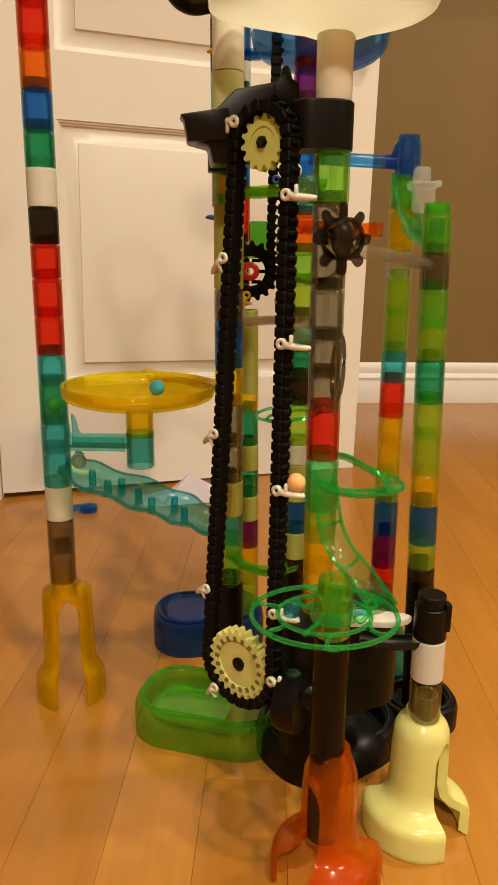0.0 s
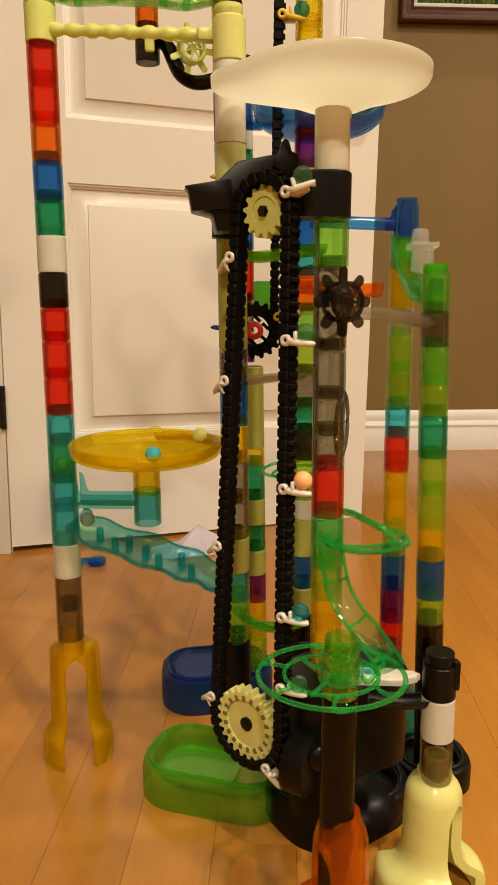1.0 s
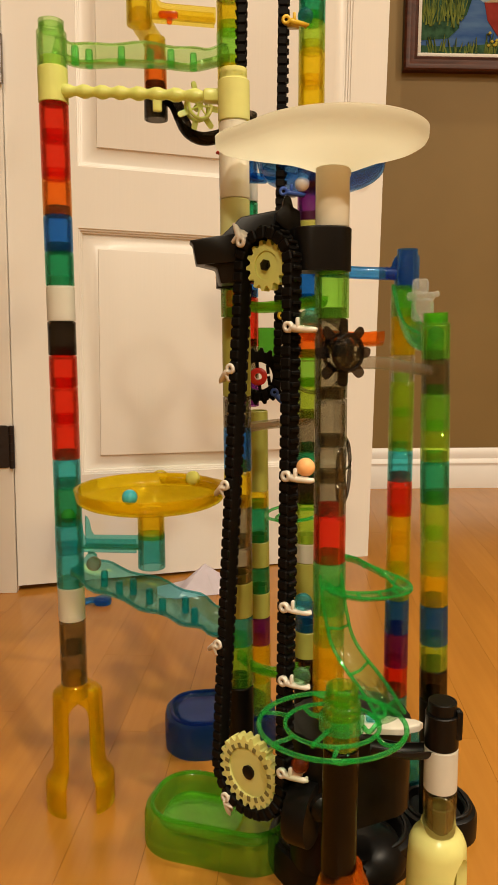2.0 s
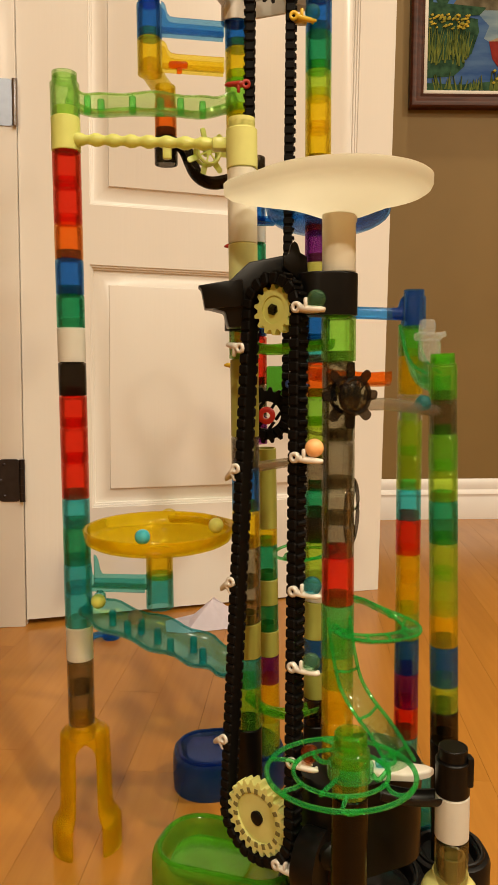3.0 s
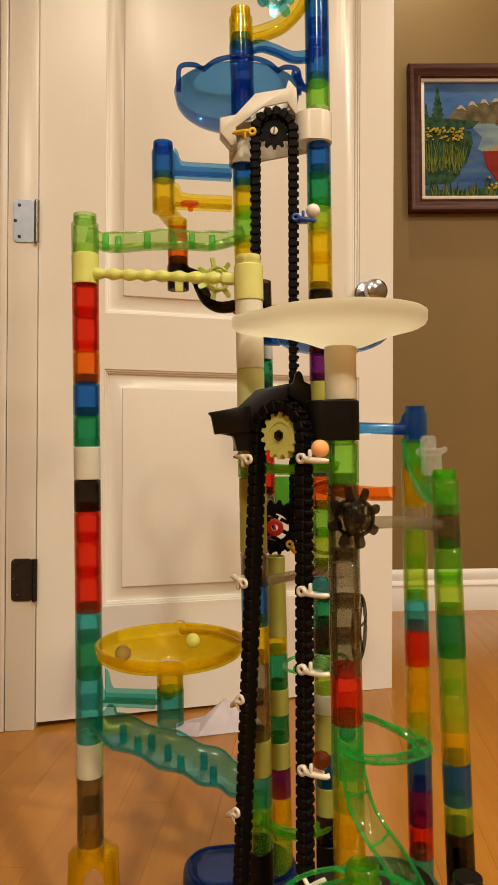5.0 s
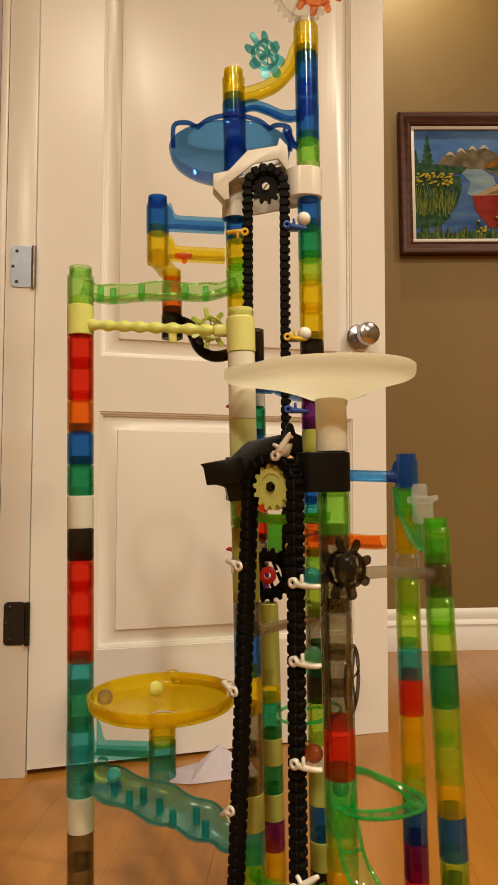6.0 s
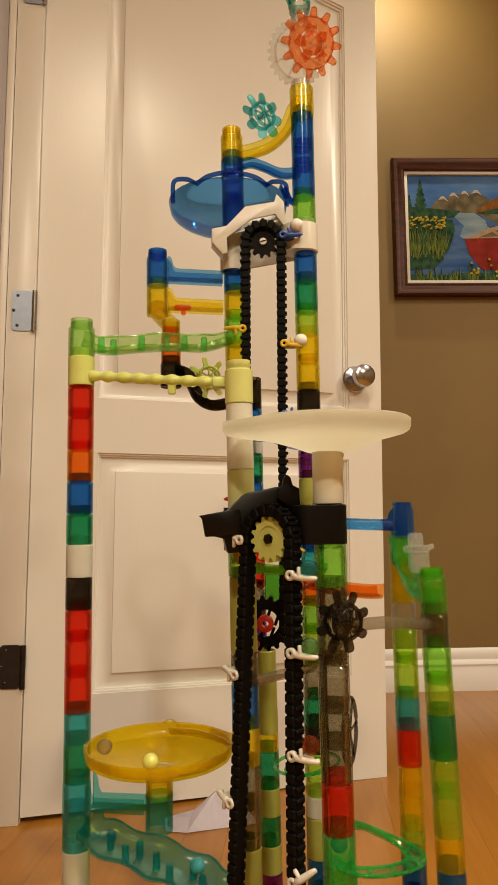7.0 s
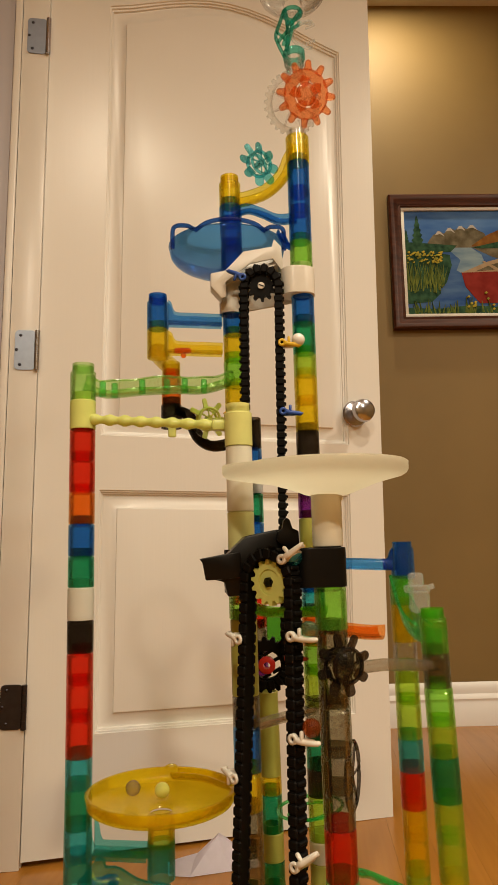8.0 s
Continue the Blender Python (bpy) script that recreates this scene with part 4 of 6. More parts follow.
def feet_and_bases():
    arch_foot(XL[0], XL[1] + 0.02, 0.150, THICKAMBER, "amber see-through two-legged foot on the floor", 8, 0.0295, 0.85, 0.0100, 28, 0.88, 0.32)
    arch_foot(XY[0] + 0.0025, XY[1] + 0.004, 0.124, CREAM, "glossy cream-yellow two-legged foot on the floor", 40, 0.0262, 1.0, 0.0225, 27, 0.80, 0.7, 0.0085)
    foot = thing("foot_neck", (XY[0] + 0.002, XY[1], 0.1242), "cream-yellow neck inside the smoke tube", "toy part")
    part("neck", lathe([(0.0085, 0), (0.0112, 0), (0.0112, 0.018), (0.0085, 0.018)], 24), CREAM, foot)
    arch_foot(XF[0] + 0.004, XF[1], 0.130, THICKNEON, "see-through neon orange two-legged foot", -60, 0.0235, 1.0, 0.0235, 28, 0.78, 0.8)
    base_tray("base_tray", -0.012, 0.728, 0.165, 0.105, 0.040, -22, THICKGREEN, "low see-through green base tray on the floor")
    base_tray("base_tray", 0.000, 0.925, 0.150, 0.105, 0.046, 4, DEEPBLUE, "low see-through dark blue base tray on the floor", 0.86)
    base_tray("base_tray", 0.112, 0.685, 0.150, 0.125, 0.034, 28, BLACK, "glossy black base tray under the motor")
    base_tray("base_tray", 0.228, 0.722, 0.085, 0.085, 0.030, 0, BLACK, "small round glossy black base")
    # teal conical base of the rear right column
    ob = thing("flared_stand", (0.201, 0.796, 0), "see-through teal flared column base", "toy base", "base trays")
    part("flare", lathe([(0.052, 0), (0.054, 0.004), (0.050, 0.020), (0.040, 0.055), (0.024, 0.082), (0.0165, 0.092), (0.0145, 0.092), (0.022, 0.080), (0.038, 0.053), (0.048, 0.019), (0.050, 0)], 32), TEAL, ob)
    # motor housing with its round cover
    mt = thing("lift_motor", (0.105, 0.640, 0.034), "black motor housing at the foot of the chain lift", "motor", turn=18)
    part("housing", slab(round_rect(0.120, 0.085, 0.034, 8), 0.062, 0.150, 0.004), BLACK, mt)
    part("pedestal", slab(round_rect(0.050, 0.050, 0.020, 8), 0.0, 0.0615, 0.002), BLACK, mt, at=pose(-0.025, 0.010, 0))
    part("dome", lathe([(0.046, 0.0), (0.046, 0.006), (0.040, 0.016), (0.026, 0.024), (0.0, 0.027)], 36, False), BLACK, mt, at=pose(0.028, 0.014, -0.018))
    part("gear_cover", lathe([(0, -0.012), (0.026, -0.012), (0.028, -0.008), (0.028, 0.010), (0, 0.012)], 30, False), BLACK, mt, at=pose(-0.062, -0.030, 0.085, 90, 0, 40))
    part("knob", lathe([(0, 0), (0.011, 0), (0.012, 0.006), (0.008, 0.012), (0, 0.013)], 20, False), BLACK, mt, at=pose(-0.058, -0.052, 0.105, 90, 0, 0))
    tr = thing("catch_tray", (0.127, 0.592, 0.196), "small pointed white catch tray with a teal insert", "toy part", turn=-8)
    part("tray", slab([(-0.022, -0.010), (0.014, -0.011), (0.030, -0.004), (0.0345, 0.002), (0.028, 0.005), (0.004, 0.012), (-0.022, 0.012)], 0.0, 0.0065, 0.0022), BONE, tr)
    part("insert", box((0.014, 0.010, 0.005), (-0.010, 0.001, 0.0095), 0.002), TEAL, tr)


# ---------------------------------------------------------------- marble run: bowls, tracks, arms
def bowls_and_tracks():
    # white bowl on the front column, with its entry ramp
    wb = thing("funnel_bowl", (0.082, 0.634, 0.7115), "wide cream-white funnel bowl on the front column", "funnel bowl", "funnel bowls")
    bm = bmesh.new()
    rows = [(0.0142, -0.0300), (0.0210, -0.0285), (0.034, -0.0235), (0.050, -0.0175), (0.064, -0.0138), (0.0720, -0.0118), (0.0757, -0.0095), (0.0772, -0.0065), (0.0774, 0.0005), (0.0755, 0.002), (0.0725, 0.001),
            (0.0695, -0.006), (0.062, -0.0100), (0.048, -0.0145), (0.032, -0.0205), (0.0185, -0.0255), (0.0110, -0.0280)]
    rings = []
    for r, z in rows:
        ring = []
        for k in range(72):
            a = 2 * math.pi * k / 72
            # the entry side swells into a lip towards the rear left
            d = (a - radians(158) + math.pi) % (2 * math.pi) - math.pi
            lip = math.exp(-(d / 0.42) ** 2) * min(1.0, max(0.0, (r - 0.045) / 0.024))
            rr = r + 0.028 * lip
            ring.append(bm.verts.new((rr * math.cos(a), rr * math.sin(a), z + 0.002 * lip)))
        rings.append(ring)
    for i in range(len(rings)):
        r1, r2 = rings[i], rings[(i + 1) % len(rings)]
        for k in range(72):
            bm.faces.new((r1[k], r1[(k + 1) % 72], r2[(k + 1) % 72], r2[k]))
    part("dish", bm, BOWLWHITE, wb)
    part("throat", lathe([(0.0105, -0.0345), (0.0140, -0.0345), (0.0142, -0.0305), (0.0125, -0.0290), (0.0105, -0.0290)], 28), BOWLWHITE, wb)
    # yellow bowl between two columns
    yb = bowl("funnel_bowl", -0.082, 0.742, 0.389, 0.0755, 0.022, THICKAMBER, "see-through amber funnel bowl with marbles circling in it", 0.010)
    part("spout", sweep(smooth_path([(0.012, 0.071, -0.002), (0.045, 0.050, 0.0), (0.072, 0.018, 0.0), (0.082, -0.012, 0.001)], 6), trough(0.018, 0.010, 0.0018)), AMBER, yb)
    part("stem", lathe(tube_profile(0.030, 0.0138, False), 26), AMBER, yb, at=pose(0, 0, -0.054))
    part("lug", rod([(0.002, 0.0762, 0.000), (0.006, 0.0762, 0.0022), (0.011, 0.0760, 0.0022), (0.015, 0.0755, 0.000)], 0.0013, 6), AMBER, yb)
    # teal cup and its arm
    tc = thing("catch_cup", (-0.082, 0.742, 0.303), "see-through teal cup on a side arm", "toy part")
    part("cup", lathe(tube_profile(0.037, 0.0142, False), 28), TEAL, tc)
    gusset_arm(tc, (-0.0755, 0.034, 0.0110), (-0.0125, 0.005, 0.0165), 0.017, 0.0150, 0.036, 0.010, TEAL)
    chute("pin_chute", [(-0.160, 0.778, 0.302), (-0.142, 0.774, 0.288), (-0.085, 0.764, 0.268), (-0.035, 0.748, 0.252), (-0.004, 0.735, 0.240)], FROSTTEAL,
          "sloping see-through teal chute with upright pins", 0.040, 0.013, 0.0018, [(0.30, -0.001), (0.38, 0.012), (0.44, -0.006), (0.53, 0.003), (0.62, 0.015), (0.69, -0.008), (0.77, 0.008)], 0.58, (0, -0.15, 1))
    chute("green_chute", [(0.012, 0.722, 0.214), (0.032, 0.728, 0.196), (0.058, 0.745, 0.182), (0.085, 0.770, 0.175)], THICKGREEN, "short see-through green chute near the base", 0.018, 0.010)
    # high green pin chute and the lime screw track
    chute("pin_chute", [(-0.170, 0.792, 0.832), (-0.145, 0.797, 0.826), (-0.085, 0.812, 0.834), (-0.030, 0.830, 0.838), (0.002, 0.842, 0.850)], FROSTLIME,
          "see-through light green chute with pins, between two columns", 0.021, 0.015, 0.0018, [(0.22, 0.003), (0.30, -0.003), (0.42, 0.003), (0.55, -0.003), (0.66, 0.003), (0.76, -0.003)], 0.60, (0, 0.20, 1))
    sc = thing("screw_track", XL + (0.787,), "pale lime plastic screw track joining two columns", "marble chute", "marble chutes")
    a, b = Vector((0.010, -0.004, -0.004)), Vector((0.166, -0.060, -0.022))
    path = [a.lerp(b, k / 44) for k in range(45)]
    part("screw", rod(path, 0.0056, 12, scale=[1.0 + 0.22 * math.sin(k * 1.25) for k in range(45)]), PALELIME, sc)
    part("end_block", box((0.020, 0.014, 0.012), a.lerp(b, 0.94), 0.003), PALELIME, sc)
    part("tab", box((0.009, 0.006, 0.014), a.lerp(b, 0.60) + Vector((0, 0, -0.009)), 0.002), PALELIME, sc)
    # blue bowl behind the lift and the blue bowl on top
    b2 = bowl("funnel_bowl", 0.110, 0.835, 0.736, 0.070, 0.034, BOWLSKY, "see-through blue funnel bowl behind the front lift", 0.008)
    part("arm", sweep([Vector((-0.060, 0.02, -0.012)), Vector((-0.075, 0.03, -0.010)), Vector((-0.09, 0.05, -0.008))], trough(0.016, 0.010, 0.0018)), BLUE, b2)
    bt = bowl("funnel_bowl", 0.004, 0.895, 1.040, 0.078, 0.036, BOWLSKY, "shallow see-through sky-blue bowl with raised tubular handles", 0.008)
    side = [(0.069, -0.040, -0.020), (0.0690, -0.043, -0.004), (0.0680, -0.044, 0.006), (0.0625, -0.047, 0.009), (0.051, -0.053, 0.006), (0.044, -0.058, 0.000)]
    arch = [(0.044, -0.058, -0.002), (0.028, -0.066, 0.005), (0.0, -0.070, 0.008), (-0.026, -0.066, 0.005), (-0.042, -0.058, -0.003)]
    part("rim_arch", rod(smooth_path([(x * 1.06, y * 1.06, z) for x, y, z in arch], 6), 0.0029, 10), DEEPBLUE, bt)
    part("handle", rod(smooth_path([(x * 1.06, y * 1.06, z) for x, y, z in side], 6), 0.0029, 10), DEEPBLUE, bt)
    part("handle", rod(smooth_path([(-x * 1.06, y * 1.06, z) for x, y, z in side], 6), 0.0029, 10), DEEPBLUE, bt)
    part("outlet", lathe([(0.0035, -0.062), (0.0055, -0.062), (0.0120, -0.040), (0.0120, -0.036), (0.010, -0.036)], 20), BLUE, bt)
    # top: amber S-chute, blue wavy chute
    chute("amber_chute", [(0.088, 0.812, 1.140), (0.078, 0.816, 1.132), (0.069, 0.820, 1.112), (0.052, 0.827, 1.096), (0.030, 0.835, 1.090), (0.010, 0.844, 1.090)], YELLOW,
          "curved see-through amber chute at the top", 0.015, 0.017)
    chute("wavy_chute", [(0.008, 0.844, 1.070), (0.030, 0.838, 1.074), (0.050, 0.829, 1.064), (0.068, 0.820, 1.052), (0.088, 0.812, 1.050)], BLUE, "wavy see-through blue chute below the top", 0.016, 0.011)
    chute("blue_link", [(0.084, 0.812, 1.010), (0.076, 0.818, 1.018), (0.070, 0.826, 1.036)], THICKBLUE, "short curved see-through blue link", 0.010, 0.008)
    # arms of the hanging cups
    ba = thing("blue_chute", (-0.075, 0.840, 0.913), "straight see-through blue arm between cup and column", "marble chute", "marble chutes")
    gusset_arm(ba, (0, 0, 0), (0.068, 0.004, -0.001), 0.015, 0.0155, 0.031, 0.009, SKY)
    aa = thing("amber_chute", (-0.075, 0.840, 0.876), "straight see-through amber arm between cup and column", "marble chute", "marble chutes")
    gusset_arm(aa, (0, 0, 0), (0.068, 0.004, -0.001), 0.015, 0.0150, 0.028, 0.010, YELLOW)
    part("lever", box((0.021, 0.008, 0.007), (0.018, -0.010, 0.002), 0.003), THICKORANGE, aa, "dark orange lever")
    part("lever_tail", box((0.006, 0.005, 0.007), (0.019, -0.010, -0.004), 0.002), THICKORANGE, aa)
    dp = thing("amber_drop", (-0.088, 0.840, 0.872), "short slanting amber drop piece", "marble chute", "marble chutes")
    part("elbow", rod([(-0.001, 0, 0.008), (0.003, 0.015, 0.004), (0.010, 0.040, 0.002), (0.015, 0.055, 0.001)], 0.0116, 18), YELLOW, dp)
    chute("smoke_curve", [(-0.062, 0.892, 0.820), (-0.051, 0.884, 0.812), (-0.043, 0.874, 0.793), (-0.034, 0.866, 0.776), (-0.018, 0.858, 0.767), (0.006, 0.850, 0.770)], THICKDARK, "curved dark smoke track under a paddle wheel", 0.016, 0.013)
    # long blue arm to the right rear cup
    arm = thing("blue_chute", (0.199, 0.795, 0.594), "see-through blue cup on a long side arm", "marble chute", "marble chutes")
    part("arm", rod([(-0.102, 0.014, 0.020), (-0.060, 0.008, 0.018), (-0.012, 0.002, 0.016)], 0.0068, 14), THICKSKY, arm)
    part("cup", lathe([(0.0105, 0), (0.0138, 0), (0.0132, 0.034), (0.0125, 0.0355), (0.0112, 0.036), (0.0112, 0.0425), (0.0094, 0.0425), (0.0094, 0.01)], 28), BLUE, arm)
    gusset_arm(arm, (-0.011, 0.001, 0.009), (-0.022, 0.003, 0.011), 0.009, 0.013, 0.026, 0.008, BLUE, "gusset")
    # smoke pipe to the leaning column, and the smoke and green bridges
    pp = thing("smoke_pipe", (0.098, 0.640, 0.512), "see-through smoke pipe bridging two columns", "marble chute", "marble chutes")
    part("pipe", rod([(0, 0, 0.008), (0.04, 0.028, 0.006), (0.108, 0.078, -0.005)], 0.0060, 14), PIPESMOKE, pp)
    chute("smoke_bridge", [(0.010, 0.722, 0.455), (0.04, 0.75, 0.455), (0.090, 0.806, 0.452)], PIPESMOKE, "see-through smoke bridge behind the chain", 0.016, 0.009)
    chute("green_bridge", [(0.008, 0.716, 0.578), (0.030, 0.690, 0.574), (0.075, 0.640, 0.578)], THICKGREEN, "see-through green bridge behind the chain", 0.016, 0.010)
    # orange tongue
    chute("orange_tongue", [(0.088, 0.800, 0.552), (0.108, 0.775, 0.549), (0.132, 0.753, 0.547), (0.146, 0.741, 0.547), (0.154, 0.734, 0.548)], ORANGE, "see-through orange tongue-shaped chute", 0.020, 0.015)
    gb = part("green_block", box((0.021, 0.018, 0.042), (0, 0, 0), 0.002), DEEPGREEN, None, at=pose(0.0580, 0.900, 0.532))
    tagged(gb, "see-through green block on the rear column", "toy part")
    # curved green fitting on the leaning column and its clear gadget
    cv = thing("curved_cup", (0.205, 0.730, 0.53), "see-through green curved cup with a clear spinner", "toy part")
    part("curve", sweep(smooth_path([(-0.012, 0.060, 0.068), (-0.010, 0.048, 0.040), (-0.007, 0.028, 0.018), (0.000, 0.008, 0.012), (0.006, -0.004, 0.014)], 6), trough(0.020, 0.016, 0.002)), BRIGHT, cv)
    for sx in (-1, 1):
        part("edge", rod(smooth_path([(-0.014 + 0.009 * sx, 0.060, 0.068), (-0.011 + 0.009 * sx, 0.048, 0.042), (-0.007 + 0.009 * sx, 0.030, 0.024), (0.000 + 0.008 * sx, 0.012, 0.016)], 6), 0.0016, 8), THICKBRIGHT, cv)
    gad = pose(-0.004, 0.024, 0.024, 90, 0, 0)
    part("paddle_tip", slab([(x * 0.85, z + 0.062) for x, z in round_rect(0.019, 0.016, 0.004, 5)], -0.003, 0.003, 0.001), FROSTCLEAR, cv, at=gad @ pose(0, -0.022, 0))
    part("paddle_collar", slab(round_rect(0.027, 0.009, 0.003, 4), -0.006, 0.006, 0.001), FROSTCLEAR, cv, at=gad @ pose(0.001, 0.030, 0))
    part("paddle_body", slab(round_rect(0.021, 0.024, 0.005, 5), -0.005, 0.005, 0.001), FROSTCLEAR, cv, at=gad @ pose(0.003, 0.016, 0))
    part("paddle_pin", rod([(0.012, 0.024, 0.056), (0.016, 0.024, 0.057)], 0.003, 8), FROSTCLEAR, cv)
    # black side arm of the short column
    cup = thing("black_cup", (0.1655, 0.558, 0.198), "closed black cap with a side tab on the short column", "toy part")
    part("cap", lathe([(0, 0.0405), (0.0105, 0.0405), (0.0110, 0.0400), (0.0108, 0.0330), (0, 0.0330)], 24, False), BLACK, cup)
    part("tab", box((0.006, 0.010, 0.026), (0.0125, -0.006, 0.022), 0.002), BLACK, cup)
    chute("black_chute", [(0.110, 0.572, 0.196), (0.135, 0.566, 0.193), (0.160, 0.558, 0.197)], BLACK, "black side arm from motor to cup", 0.018, 0.010)


def ring_tracks():
    """The round green gate on the short column and the curling rails above it."""
    g = thing("ring_gate", (0.060, 0.507, 0.252), "bright green wheel-shaped open ring track", "ring track")
    g.matrix_world = pose(0.060, 0.507, 0.252, -4, 0, 0)

    def hoop(r, z=0.0, n=64):
        return [Vector((r * math.cos(2 * math.pi * k / n), r * math.sin(2 * math.pi * k / n), z)) for k in range(n)]
    part("outer_ring", rod(hoop(0.0555), 0.0020, 8, None, True), THICKBRIGHT, g)
    part("inner_ring", rod(hoop(0.0355), 0.0017, 8, None, True), THICKBRIGHT, g)
    part("collar", lathe([(0.0150, -0.006), (0.0175, -0.006), (0.0175, 0.004), (0.0150, 0.004)], 28), BRIGHT, g, at=pose(0.0085, 0.005, 0))
    for k in range(6):
        a = radians(20 + 60 * k)
        p = [Vector((r * math.cos(a + s), r * math.sin(a + s), z)) for r, s, z in ((0.0355, 0.10, 0), (0.0395, 0.02, -0.003), (0.047, 0.0, -0.004), (0.0525, 0.08, -0.003), (0.0555, 0.24, 0))]
        part("spoke", rod(smooth_path(p, 5), 0.0017, 7), THICKBRIGHT, g)
    for k in range(3):
        a = radians(100 + 120 * k)
        p = [Vector((0.0085 + 0.0165 * math.cos(a), 0.005 + 0.0165 * math.sin(a), -0.003)), Vector((0.028 * math.cos(a + 0.15), 0.028 * math.sin(a + 0.15), -0.005)), Vector((0.0355 * math.cos(a + 0.3), 0.0355 * math.sin(a + 0.3), 0))]
        part("stay", rod(smooth_path(p, 4), 0.0019, 6), THICKBRIGHT, g)
    c = thing("curl_track", (0.082, 0.630, 0.30), "bright green curling rail track round the front column", "rail track")

    def rails(points, widths, r=0.0019, ties=7, up=Vector((0, 0, 1))):
        path = smooth_path([Vector(p) - Vector((0.082, 0.630, 0.30)) for p in points], 8)
        n = len(path)
        w = [widths[0] + (widths[1] - widths[0]) * i / (n - 1) for i in range(n)]
        sides = []
        for i in range(n):
            d = path[min(i + 1, n - 1)] - path[max(i - 1, 0)]
            sides.append(d.cross(up).normalized() * (w[i] / 2))
        for s in (-1, 1):
            part("rail", rod([p + q * s for p, q in zip(path, sides)], r, 8), THICKBRIGHT, c)
        bed = bmesh.new()
        rows = []
        for p, q in zip(path, sides):
            rows.append([bed.verts.new(p + q * f - up * (0.0042 * (1 - f * f) + dz)) for f, dz in ((-1, 0), (-0.5, 0), (0, 0), (0.5, 0), (1, 0), (1, 0.0012), (0.5, 0.0012), (0, 0.0012), (-0.5, 0.0012), (-1, 0.0012))])
        for u, v in zip(rows, rows[1:]):
            for k in range(10):
                bed.faces.new((u[k], u[(k + 1) % 10], v[(k + 1) % 10], v[k]))
        bmesh.ops.recalc_face_normals(bed, faces=bed.faces)
        part("bed", bed, PALEBED, c)
        for i in range(5, n - 4, ties):
            part("tie", rod([path[i] - sides[i], path[i] - up * 0.0045, path[i] + sides[i]], 0.0013, 6), THICKBRIGHT, c)

    rails([(0.096, 0.642, 0.342), (0.112, 0.656, 0.334), (0.134, 0.664, 0.321), (0.150, 0.663, 0.312), (0.158, 0.652, 0.308), (0.152, 0.637, 0.307), (0.130, 0.623, 0.309), (0.104, 0.613, 0.313), (0.086, 0.608, 0.319), (0.074, 0.609, 0.326)], (0.016, 0.017), r=0.0014)
    rails([(0.079, 0.608, 0.335), (0.081, 0.606, 0.318), (0.0835, 0.604, 0.300), (0.0880, 0.599, 0.279), (0.0960, 0.588, 0.264), (0.1050, 0.566, 0.2545), (0.1085, 0.540, 0.251), (0.1085, 0.512, 0.251)], (0.019, 0.021), r=0.0016, ties=15, up=Vector((-0.35, -0.55, 0.76)))
    m = thing("curl_track", (0.093, 0.810, 0.345), "thin green curling rail round the rear column", "rail track")
    loop = [Vector((-0.012 + 0.036 * math.cos(2 * math.pi * k / 48), -0.012 + 0.036 * math.sin(2 * math.pi * k / 48), 0.004 * math.cos(2 * math.pi * k / 48))) for k in range(48)]
    part("rail", rod(loop, 0.0019, 8, None, True), THICKBRIGHT, m)
    loop2 = [Vector((-0.012 + 0.024 * math.cos(2 * math.pi * k / 48), -0.012 + 0.024 * math.sin(2 * math.pi * k / 48), -0.004 + 0.004 * math.cos(2 * math.pi * k / 48))) for k in range(48)]
    part("rail", rod(loop2, 0.0018, 8, None, True), THICKBRIGHT, m)


